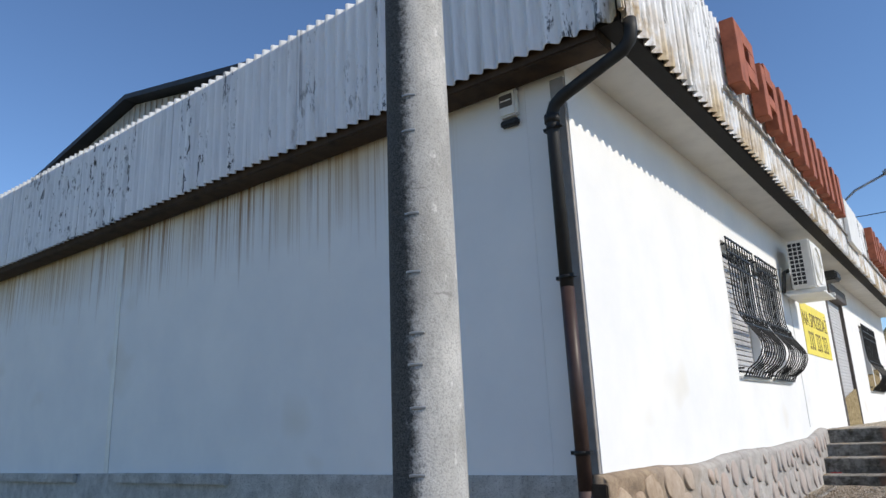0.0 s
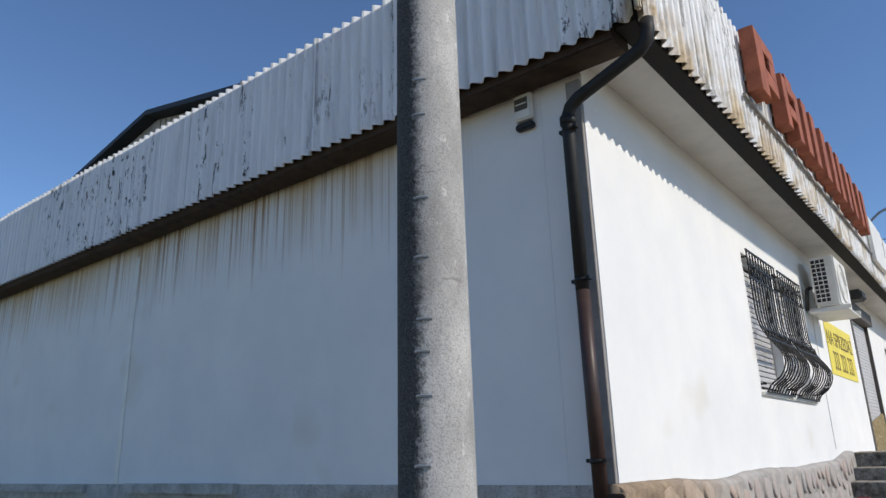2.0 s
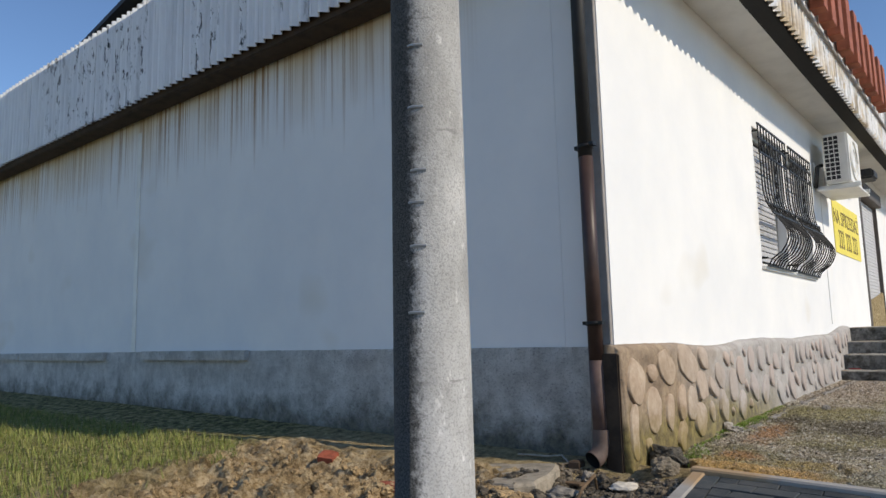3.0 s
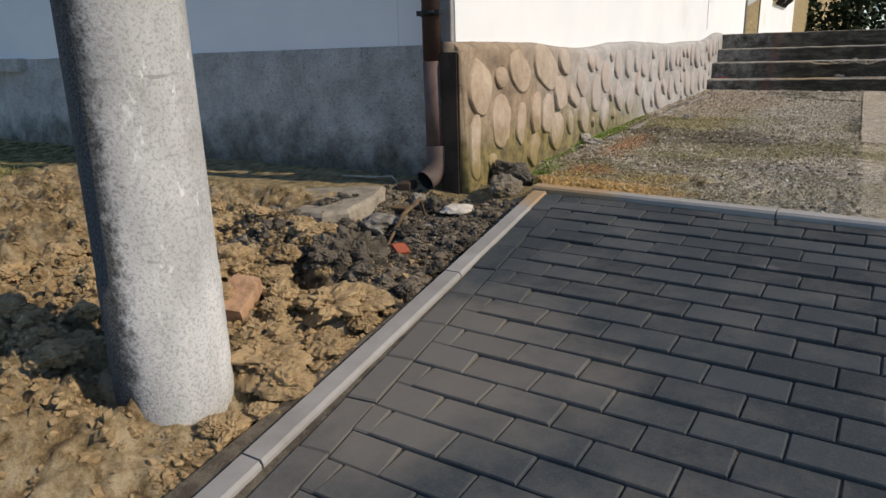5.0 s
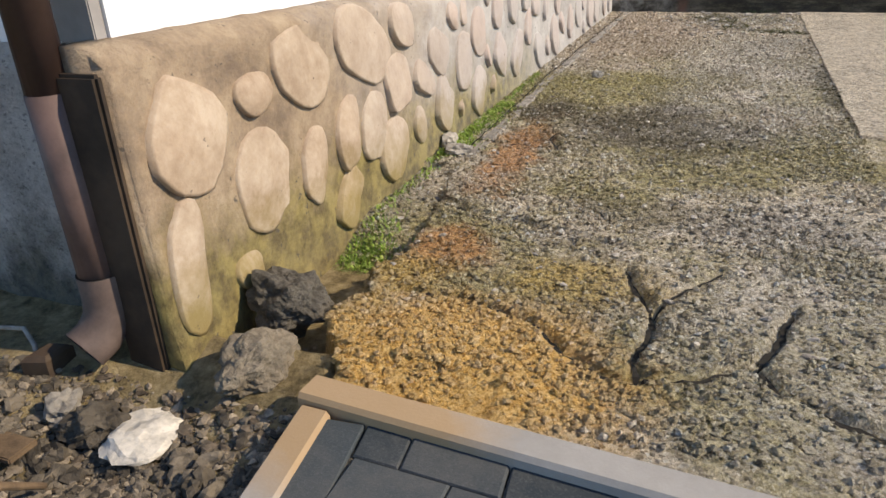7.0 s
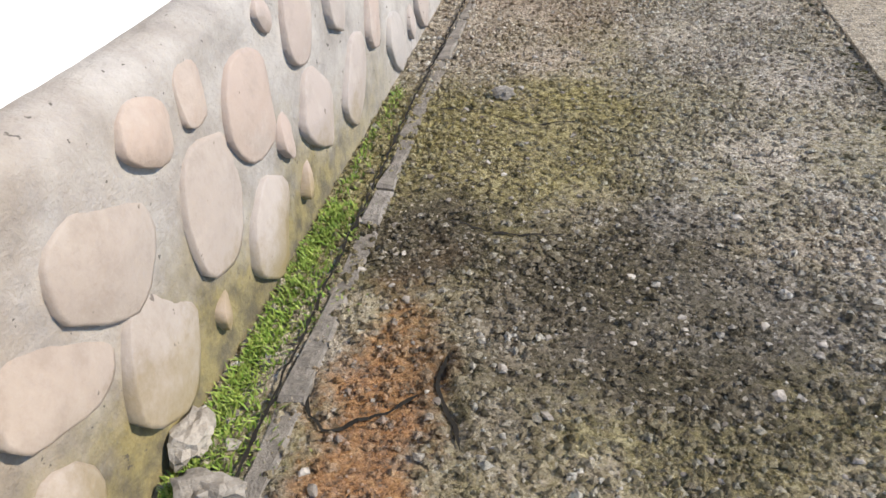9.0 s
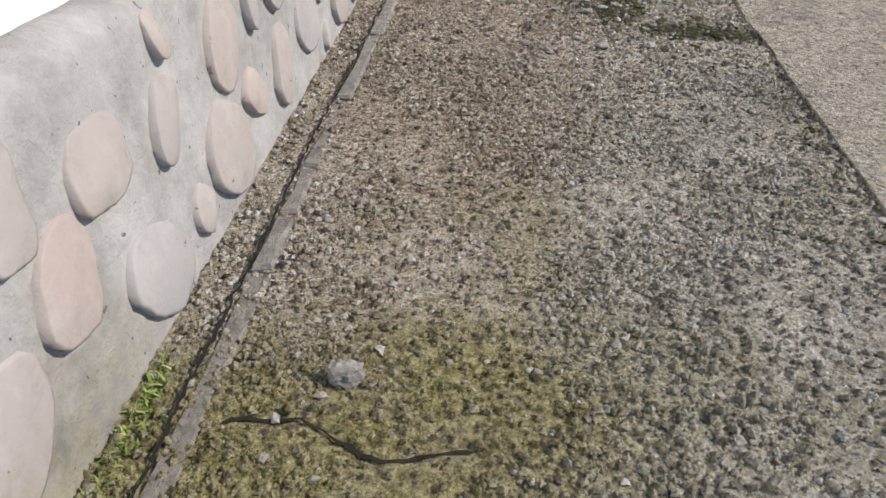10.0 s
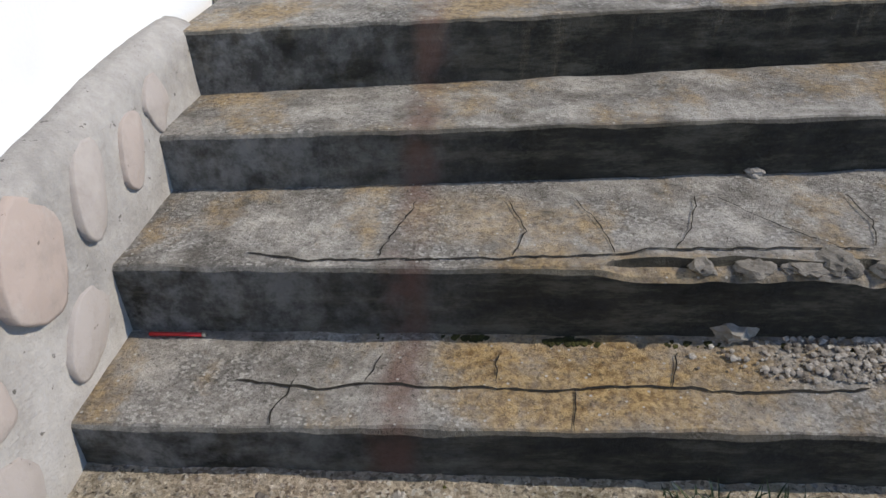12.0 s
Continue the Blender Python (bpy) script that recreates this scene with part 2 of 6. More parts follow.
def old_concrete(name, patch=False, dark=1.0, loose=False):
    """Weathered concrete with pebbles laid bare; patch adds the stains of the yard."""
    k = Mat(name, 0.93)
    grit, gap = (k.island() if loose else k.cells(120, "Color")), k.cells(120, "Distance")
    big, far = k.cells(46, "Color"), k.cells(46, "Distance")
    tone = k.ramp(grit, (0.0, (0.06, 0.05, 0.038)), (0.12, (0.30, 0.245, 0.17)), (0.5, (0.57, 0.49, 0.37)), (0.86, (0.72, 0.64, 0.51)), (0.93, (0.82, 0.78, 0.70)), (1.0, (0.88, 0.85, 0.79)))
    cement = k.ramp(k.noise(22, 7, 0.8), (0.38, (0.12, 0.10, 0.078)), (0.47, (0.48, 0.415, 0.32)), (0.58, (0.76, 0.68, 0.56)))
    base = tone if loose else k.mix(k.ramp(k.noise(9, 5, 0.7), (0.40, 0.2), (0.58, 0.8)), cement, tone)
    lone = k.math("MULTIPLY", k.ramp(big, (0.80, 0.0), (0.82, 1.0)), k.ramp(far, (0.30, 1.0), (0.36, 0.0)))
    base = k.mix(lone, base, k.ramp(grit, (0.0, (0.16, 0.13, 0.11)), (0.6, (0.36, 0.33, 0.30)), (1.0, (0.58, 0.56, 0.52))))
    base = k.mix(k.ramp(k.noise(70, 4, 0.8), (0.36, 0.95), (0.41, 0.0)), base, (0.02, 0.018, 0.014))
    base = k.mix(k.ramp(k.noise(1.6, 6, 0.75), (0.38, 0.35), (0.48, 0.0)), base, (0.08, 0.073, 0.062))
    if patch:
        mossy = k.ramp(k.noise(1.3, 7, 0.72), (0.42, 0.0), (0.56, 0.8))
        base = k.mix(k.math("MULTIPLY", mossy, k.span(k.axis(1), 5.0, 3.4)), base, k.ramp(k.noise(40, 6, 0.75), (0.40, (0.045, 0.043, 0.012)), (0.5, (0.27, 0.235, 0.085)), (0.6, (0.50, 0.445, 0.23))))
        olive = k.math("MAXIMUM", k.blob(0.42, 2.75, 0.42, 0.75, 0.6, 3), k.math("MAXIMUM", k.blob(0.62, 2.85, 0.34, 0.34, 0.6, 3), k.blob(0.95, 3.35, 0.55, 0.22, 0.7, 3)))
        base = k.mix(k.math("MULTIPLY", olive, 0.8), base, k.ramp(k.noise(40, 6, 0.75), (0.40, (0.06, 0.053, 0.015)), (0.5, (0.29, 0.25, 0.085)), (0.6, (0.52, 0.46, 0.23))))
        warm = k.math("MULTIPLY", k.blob(0.60, 5.2, 0.60, 1.6, 0.6), 0.62)
        base = k.mix(warm, base, k.ramp(grit, (0.0, (0.14, 0.09, 0.06)), (0.5, (0.40, 0.295, 0.21)), (1.0, (0.70, 0.60, 0.50))))
        orange = k.blob(0.76, 0.06, 0.44, 0.36, 0.35, 4)
        base = k.mix(k.math("MULTIPLY", orange, 0.96), base, k.ramp(k.noise(60, 6, 0.8), (0.36, (0.32, 0.15, 0.03)), (0.46, (0.66, 0.38, 0.10)), (0.6, (0.80, 0.55, 0.23))))
        rust = k.math("MAXIMUM", k.blob(0.44, 1.74, 0.13, 0.56, 0.9, 6), k.blob(0.50, 0.62, 0.14, 0.30, 0.6, 5))
        base = k.mix(k.math("MULTIPLY", rust, 0.72), base, k.ramp(k.noise(45, 6, 0.8), (0.40, (0.10, 0.04, 0.012)), (0.5, (0.45, 0.19, 0.055)), (0.6, (0.66, 0.36, 0.15))))
        ochre = k.math("MULTIPLY", k.math("MAXIMUM", k.blob(0.95, 0.58, 0.30, 0.17, 0.5, 4), k.blob(0.50, 0.48, 0.16, 0.14, 0.6, 5)), 0.8)
        base = k.mix(ochre, base, k.ramp(k.noise(45, 6, 0.8), (0.40, (0.07, 0.045, 0.015)), (0.5, (0.46, 0.32, 0.09)), (0.6, (0.66, 0.52, 0.24))))
        black = k.math("MULTIPLY", k.math("MAXIMUM", k.blob(0.98, 2.25, 0.50, 0.48, 0.6, 3), k.math("MAXIMUM", k.blob(0.42, 2.42, 0.22, 0.26, 0.5, 3), k.math("MULTIPLY", k.blob(1.25, 1.15, 0.5, 0.14, 0.9, 3), 0.5))), 0.84)
        base = k.mix(black, base, k.ramp(grit, (0.0, (0.02, 0.018, 0.013)), (0.6, (0.10, 0.085, 0.06)), (0.93, (0.16, 0.135, 0.10)), (0.97, (0.50, 0.46, 0.40))))
        moss2 = k.math("MAXIMUM", k.blob(1.16, 6.05, 0.20, 0.45, 0.7, 5), k.math("MAXIMUM", k.blob(1.33, 5.62, 0.12, 0.26, 0.7, 5), k.blob(1.64, 5.36, 0.26, 0.13, 0.7, 6)))
        damp = k.math("MULTIPLY", k.blob(1.52, 6.12, 0.36, 0.36, 0.7, 4), 0.55)
        base = k.mix(damp, base, k.ramp(grit, (0.0, (0.02, 0.022, 0.01)), (0.6, (0.13, 0.13, 0.075)), (1.0, (0.36, 0.35, 0.28))))
        base = k.mix(k.math("MULTIPLY", moss2, 0.85), base, k.ramp(k.noise(60, 6, 0.75), (0.38, (0.014, 0.014, 0.004)), (0.62, (0.09, 0.085, 0.022))))
        base = k.mix(k.math("MULTIPLY", k.blob(1.84, 3.4, 0.09, 0.6, 0.8, 5), 0.8), base, (0.045, 0.04, 0.012))
        pale = k.math("MULTIPLY", k.math("MAXIMUM", k.blob(1.45, 3.6, 0.55, 1.6, 0.6, 3), k.blob(1.6, 0.6, 0.5, 0.8, 0.6, 3)), 0.4)
        base = k.mix(pale, base, k.ramp(grit, (0.0, (0.22, 0.20, 0.18)), (0.5, (0.54, 0.50, 0.45)), (1.0, (0.82, 0.80, 0.76))))
    if dark != 1.0:
        base = k.mix(1.0, base, (dark, dark, dark), "MULTIPLY")
    if loose:
        base = k.mix(0.22, base, tone)
    k.color(base)
    k.bump(k.ramp(gap, (0.0, 1.0), (0.6, 0.0)), 0.9, 0.006).bump(k.noise(55, 6, 0.8), 1.0, 0.03).bump(lone, 0.8, 0.008)
    return k.m


def step_concrete():
    k = Mat("step_concrete", 0.9)
    base = k.ramp(k.noise(6, 8, 0.78), (0.36, (0.12, 0.11, 0.096)), (0.5, (0.29, 0.272, 0.245)), (0.62, (0.49, 0.465, 0.425)))
    grit = k.cells(130, "Color")
    base = k.mix(k.ramp(k.noise(5, 4), (0.45, 0.0), (0.6, 0.6)), base, k.ramp(grit, (0.0, (0.07, 0.067, 0.06)), (0.6, (0.24, 0.23, 0.215)), (1.0, (0.55, 0.53, 0.50))))
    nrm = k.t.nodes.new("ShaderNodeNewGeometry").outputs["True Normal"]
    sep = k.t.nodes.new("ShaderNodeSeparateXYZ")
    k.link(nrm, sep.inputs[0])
    # upright faces get a darker colour: grime streaks plus their shade painted in
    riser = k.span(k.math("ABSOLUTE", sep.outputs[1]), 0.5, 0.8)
    grime_and_shade = k.ramp(k.noise(1.0, 8, 0.75, (4, 1, 16)), (0.38, (0.005, 0.005, 0.003)), (0.50, (0.024, 0.021, 0.012)), (0.62, (0.095, 0.087, 0.064)))
    # paler patches on the risers towards the plinth
    pale_left = k.math("MULTIPLY", k.span(k.axis(0), 1.1, 0.2), k.ramp(k.noise(5, 5, 0.7), (0.38, 0.0), (0.54, 0.85)))
    grime_and_shade = k.mix(pale_left, grime_and_shade, k.ramp(k.noise(9, 6, 0.75), (0.40, (0.09, 0.09, 0.085)), (0.58, (0.33, 0.325, 0.31))))
    base = k.mix(k.math("MULTIPLY", riser, 0.92), base, grime_and_shade)
    flat = k.span(riser, 0.9, 0.1)
    rust = k.math("MULTIPLY", k.ramp(k.noise(2.6, 6, 0.7, (1, 0.7, 0.6)), (0.48, 0.0), (0.60, 0.6)), flat)
    base = k.mix(rust, base, k.ramp(k.noise(40, 5, 0.7), (0.40, (0.20, 0.125, 0.05)), (0.58, (0.52, 0.36, 0.16))))
    ochre = k.math("MULTIPLY", k.math("MULTIPLY", k.math("MAXIMUM", k.blob(1.22, 6.74, 0.36, 0.20, 0.5, 4), k.math("MULTIPLY", k.blob(1.0, 7.12, 0.22, 0.14, 0.8, 4), 0.5)), flat), k.ramp(k.noise(7, 6, 0.75), (0.40, 0.35), (0.56, 0.95)))
    base = k.mix(ochre, base, k.ramp(k.noise(40, 5, 0.7), (0.40, (0.20, 0.12, 0.045)), (0.58, (0.50, 0.35, 0.16))))
    band = k.math("MULTIPLY", k.span(k.math("ABSOLUTE", k.math("SUBTRACT", k.axis(0), 0.80)), 0.07, 0.02), k.ramp(k.noise(8, 4), (0.4, 0.1), (0.6, 0.6)))
    base = k.mix(band, base, (0.17, 0.085, 0.065))
    base = k.mix(k.math("MULTIPLY", flat, k.ramp(k.noise(75, 4, 0.8), (0.38, 0.6), (0.43, 0.0))), base, (0.05, 0.045, 0.037))
    base = k.mix(k.math("MULTIPLY", flat, k.ramp(k.cells(34, "Distance"), (0.10, 0.9), (0.14, 0.0))), base, (0.50, 0.48, 0.45))
    k.color(base)
    k.bump(k.noise(50, 7, 0.8), 0.9, 0.012).bump(k.cells(110, "Distance"), 0.4, 0.004)
    return k.m


def paver_mat():
    k = Mat("charcoal_paver", 0.95)
    k.b.inputs["Specular IOR Level"].default_value = 0.2
    base = k.mix(k.random(), (0.029, 0.037, 0.043), (0.055, 0.066, 0.072))
    base = k.mix(k.ramp(k.noise(3.0, 8, 0.78), (0.46, 0.0), (0.62, 0.5)), base, (0.11, 0.106, 0.10))
    sandy = k.math("MULTIPLY", k.math("MAXIMUM", k.blob(0.80, -1.75, 0.5, 0.5, 0.6, 2), k.math("MULTIPLY", k.blob(1.3, -3.3, 1.0, 1.2, 0.6, 2), 0.9)), 0.55)
    base = k.mix(sandy, base, (0.22, 0.195, 0.165))
    base = k.mix(k.ramp(k.noise(180, 3), (0.52, 0.0), (0.68, 0.25)), base, (0.13, 0.13, 0.135))
    base = k.mix(k.ramp(k.noise(2.2, 2, 0.4), (0.68, 0.0), (0.71, 0.35)), base, (0.33, 0.33, 0.33))
    k.color(base)
    k.bump(k.noise(220, 3), 0.5, 0.002)
    return k.m


def kerb_mat():
    k = Mat("kerb_concrete", 0.88)
    base = k.ramp(k.noise(3.5, 6, 0.7), (0.3, (0.25, 0.235, 0.215)), (0.7, (0.37, 0.355, 0.335)))
    base = k.mix(k.math("MULTIPLY", k.blob(0.62, -0.22, 0.32, 0.22, 0.35, 4), 0.75), base, (0.36, 0.22, 0.09))
    k.color(base)
    k.bump(k.noise(150, 4), 0.3, 0.002)
    return k.m


def soil_mat(name="soil"):
    k = Mat(name, 0.97)
    clay = k.ramp(k.noise(9, 8, 0.8), (0.38, (0.12, 0.075, 0.033)), (0.48, (0.38, 0.27, 0.14)), (0.6, (0.62, 0.49, 0.31)))
    earth = k.ramp(k.noise(16, 8, 0.8), (0.38, (0.02, 0.018, 0.014)), (0.52, (0.085, 0.072, 0.056)), (0.64, (0.22, 0.19, 0.155)))
    hollow = k.math("MAXIMUM", k.blob(0.25, -0.88, 0.60, 0.58, 0.5, 3), k.ramp(k.noise(1.6, 6, 0.7), (0.60, 0.0), (0.66, 0.6)))
    base = k.mix(hollow, clay, earth)
    damp = k.math("MULTIPLY", k.span(k.axis(1), -0.75, -0.35), 0.75)
    base = k.mix(damp, base, k.ramp(k.noise(14, 7, 0.78), (0.38, (0.10, 0.08, 0.035)), (0.5, (0.34, 0.265, 0.13)), (0.62, (0.56, 0.45, 0.26))))
    turf = k.span(k.math("ADD", k.axis(0), k.math("MULTIPLY", k.noise(1.5, 4), 1.2)), -1.7, -2.6)
    green = k.ramp(k.noise(14, 6, 0.7), (0.40, (0.08, 0.065, 0.025)), (0.5, (0.20, 0.18, 0.065)), (0.6, (0.40, 0.34, 0.17)))
    base = k.mix(turf, base, green)
    k.color(base)
    k.bump(k.noise(24, 8, 0.8), 1.0, 0.035).bump(k.noise(110, 5, 0.75), 0.6, 0.008)
    return k.m


def pole_mat():
    k = Mat("pole_concrete", 0.85)
    base = k.ramp(k.noise(3, 6, 0.7, (1, 1, 0.5)), (0.34, (0.33, 0.325, 0.31)), (0.5, (0.44, 0.435, 0.42)), (0.64, (0.56, 0.55, 0.53)))
    grain = k.ramp(k.noise(120, 3, 0.7), (0.40, 0.45), (0.50, 0.0))
    base = k.mix(grain, base, (0.17, 0.17, 0.165))
    scars = k.ramp(k.noise(1.0, 5, 0.6, (5, 5, 26)), (0.64, 0.0), (0.70, 0.5))
    base = k.mix(scars, base, (0.13, 0.125, 0.12))
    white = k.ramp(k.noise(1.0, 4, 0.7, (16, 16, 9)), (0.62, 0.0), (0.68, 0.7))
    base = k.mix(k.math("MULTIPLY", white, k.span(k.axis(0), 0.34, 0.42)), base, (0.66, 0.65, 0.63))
    # algae grain, with the shade of the side away from the sun painted in
    algae_and_shade = k.math("MULTIPLY", k.span(k.math("ADD", k.math("ADD", k.axis(0), k.math("MULTIPLY", k.axis(1), 0.35)), k.math("MULTIPLY", k.noise(30, 6, 0.8), 0.16)), -0.345, -0.395), 0.97)
    base = k.mix(algae_and_shade, base, k.ramp(k.noise(150, 4, 0.8), (0.42, (0.018, 0.018, 0.017)), (0.6, (0.10, 0.10, 0.093))))
    k.color(base)
    k.bump(k.noise(120, 4), 0.6, 0.004)
    return k.m


def variegated(name, a, b, rough=0.9, scale=14, bump=0.5, by="island"):
    """Loose pieces: each between two colours, with grain."""
    k = Mat(name, rough)
    r = k.island() if by == "island" else k.random()
    base = k.mix(r, a, b)
    base = k.mix(k.ramp(k.noise(scale, 6, 0.7), (0.40, 0.6), (0.56, 0.0)), base, tuple(v * 0.4 for v in a))
    k.color(base)
    k.bump(k.noise(scale * 4, 5, 0.7), bump, 0.008)
    return k.m


M_WALL, M_SHEET, M_PLINTH, M_MORTAR, M_STONE = wall_paint(), corrugated(), rough_plinth(), mortar(), river_stone()
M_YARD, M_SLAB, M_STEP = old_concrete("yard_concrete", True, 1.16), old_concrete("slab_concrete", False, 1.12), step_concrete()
M_GRIT = old_concrete("loose_grit", True, 1.2, True)
M_PAVER, M_KERB, M_SOIL, M_POLE = paver_mat(), kerb_mat(), soil_mat(), pole_mat()
M_CLOD = variegated("clay_clod", (0.44, 0.31, 0.165), (0.34, 0.235, 0.12), bump=1.0)
M_DARKCLOD = variegated("dark_earth_clod", (0.055, 0.046, 0.035), (0.23, 0.19, 0.14), bump=1.0)
M_PEBBLE = variegated("pebble", (0.17, 0.145, 0.12), (0.56, 0.52, 0.46), 0.8, 30, 0.3)
M_HOLLOW = variegated("muddy_pebble", (0.07, 0.05, 0.033), (0.40, 0.33, 0.245), 0.9, 26, 0.6)
M_TANSLAB = variegated("weathered_slab", (0.38, 0.325, 0.245), (0.36, 0.31, 0.24), 0.95, 12, 1.0, "object")
M_RUBBLE = variegated("rubble_concrete", (0.22, 0.20, 0.17), (0.32, 0.29, 0.25), 0.95, 20, 0.9, "object")
M_DARKROCK = variegated("dark_broken_concrete", (0.085, 0.075, 0.06), (0.13, 0.115, 0.092), 0.95, 26, 1.0, "object")
M_EARTHROCK = variegated("earthy_broken_concrete", (0.20, 0.165, 0.115), (0.24, 0.20, 0.15), 0.95, 22, 1.0, "object")
M_LIMESTONE = variegated("pale_stone", (0.42, 0.375, 0.315), (0.34, 0.32, 0.29), 0.9, 16, 0.7, "object")
M_PALE = variegated("white_limestone", (0.70, 0.64, 0.54), (0.66, 0.61, 0.53), 0.85, 14, 0.5, "object")
M_BRICK = variegated("orange_brick", (0.46, 0.25, 0.135), (0.50, 0.30, 0.18), 0.9, 18, 0.6, "object")
M_REDBRICK = variegated("red_brick", (0.36, 0.095, 0.05), (0.30, 0.08, 0.045), 0.9, 18, 0.6, "object")
M_GRASS = variegated("grass_blade", (0.13, 0.19, 0.03), (0.36, 0.34, 0.12), 0.7, 10, 0.1)
M_WEED = variegated("weed_leaf", (0.16, 0.29, 0.035), (0.40, 0.47, 0.12), 0.65, 10, 0.1)
M_MOSS = variegated("moss", (0.020, 0.022, 0.005), (0.075, 0.072, 0.016), 0.95, 30, 0.8)
M_BEAM = plain("brown_beam", (0.055, 0.034, 0.02), 0.8, 0, 0.25, 6)
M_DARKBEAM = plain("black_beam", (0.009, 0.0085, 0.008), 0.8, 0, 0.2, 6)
M_CORNER = plain("taupe_corner_paint", (0.30, 0.28, 0.265), 0.8, 0, 0.12, 6)
M_SOFFIT = plain("white_soffit", (0.66, 0.65, 0.62), 0.85, 0, 0.06, 3)
M_STRIP = variegated("worn_edging_concrete", (0.27, 0.245, 0.21), (0.33, 0.305, 0.275), 0.95, 22, 1.0, "object")
M_PIPE = plain("brown_downpipe", (0.060, 0.036, 0.030), 0.45, 0, 0.2, 5)
M_SPOUT = plain("grey_worn_spout", (0.13, 0.093, 0.08), 0.7, 0, 0.25, 9)
M_PIPELOW = plain("worn_downpipe", (0.125, 0.082, 0.072), 0.6, 0, 0.2, 9)
M_IRON = plain("black_wrought_iron", (0.018, 0.018, 0.018), 0.45, 0.3, 0.2, 20)
M_SHUTTER = plain("grey_shutter", (0.56, 0.56, 0.57), 0.55, 0, 0.08, 8)
M_FRAME = plain("dark_frame", (0.10, 0.085, 0.075), 0.6, 0, 0.15, 8)
M_WHITE = plain("white_plastic", (0.76, 0.75, 0.71), 0.45, 0, 0.06, 5)
M_GRILLE = plain("dark_grille", (0.03, 0.03, 0.032), 0.6)
M_YELLOW = plain("yellow_banner", (0.80, 0.67, 0.10), 0.55, 0, 0.06, 3)
M_INK = plain("brown_ink", (0.16, 0.11, 0.03), 0.6, 0, 0.05)
M_LETTER = plain("rust_red_letter", (0.34, 0.105, 0.055), 0.7, 0, 0.2, 6)
M_LETTERBACK = plain("grey_bracket", (0.30, 0.28, 0.26), 0.6, 0.3, 0.2, 10)
M_STEEL = plain("galvanised_steel", (0.34, 0.37, 0.40), 0.45, 0.6, 0.1, 10)
M_ROOF = plain("dark_roof_edge", (0.03, 0.034, 0.042), 0.6, 0, 0.2, 4)
M_HALL = plain("pale_hall_wall", (0.50, 0.49, 0.46), 0.9, 0, 0.15, 2)
M_BARK = plain("bark", (0.085, 0.065, 0.05), 0.95, 0, 0.3, 9, 0.6)
M_NEEDLE = variegated("evergreen_leaf", (0.014, 0.030, 0.010), (0.035, 0.060, 0.020), 0.7, 5, 0.2)
M_PEN = plain("red_plastic", (0.50, 0.03, 0.035), 0.35, 0, 0.05)
M_WOOD = plain("rotten_wood", (0.16, 0.105, 0.06), 0.95, 0, 0.3, 14, 0.6)
M_WET = plain("dark_wet_concrete", (0.055, 0.036, 0.023), 0.75, 0, 0.35, 5, 0.5)
M_RUBBER = plain("black_cable", (0.02, 0.02, 0.02), 0.6)
M_GLASS = Mat("window_glass", 0.05).color((0.03, 0.035, 0.04)).m


# ---- building tools ----
def mesh_of(bm, material, smooth=False):
    me = bpy.data.meshes.new("mesh")
    bmesh.ops.recalc_face_normals(bm, faces=bm.faces)
    bm.to_mesh(me)
    bm.free()
    me.materials.append(material)
    if smooth:
        me.polygons.foreach_set("use_smooth", [True] * len(me.polygons))
    return me


def part(name, bm, material, parent=None, label="", smooth=False):
    ob = new(name, mesh_of(bm, material, smooth))
    if parent is not None:
        ob.parent = parent
    if label:
        ob["label"] = label
    return ob


def thing(name, label, category, group="", kind="", at=(0, 0, 0)):
    ob = new(name)
    ob.empty_display_size = 0.1
    ob.location = at
    return tagged(ob, label, category, group, kind)


def box(x0, x1, y0, y1, z0, z1, bevel=0.0, bm=None):
    own = bm is None
    b = bmesh.new() if own else bm
    made = bmesh.ops.create_cube(b, size=1.0)["verts"]
    bmesh.ops.transform(b, matrix=Matrix.Translation(((x0 + x1) / 2, (y0 + y1) / 2, (z0 + z1) / 2)) @ Matrix.Diagonal((x1 - x0, y1 - y0, z1 - z0, 1)), verts=made)
    if bevel:
        bmesh.ops.bevel(b, geom=list({e for v in made for e in v.link_edges}), offset=bevel, segments=2, affect="EDGES", clamp_overlap=True)
    return b


def tube(points, radius, sides=12, caps=True, bm=None, radii=None):
    """A round tube along a polyline."""
    b = bmesh.new() if bm is None else bm
    pts = [Vector(p) for p in points]
    rings = []
    for i, p in enumerate(pts):
        d = (pts[min(i + 1, len(pts) - 1)] - pts[max(i - 1, 0)]).normalized()
        side = d.cross(Vector((0.31, 0.87, 0.12))).normalized()
        up = d.cross(side)
        r = radii[i] if radii else radius
        rings.append([b.verts.new(p + r * (math.cos(a) * side + math.sin(a) * up)) for a in (2 * math.pi * k / sides for k in range(sides))])
    for lo, hi in zip(rings, rings[1:]):
        for k in range(sides):
            b.faces.new((lo[k], lo[(k + 1) % sides], hi[(k + 1) % sides], hi[k]))
    if caps:
        b.faces.new(rings[0][::-1])
        b.faces.new(rings[-1])
    return b


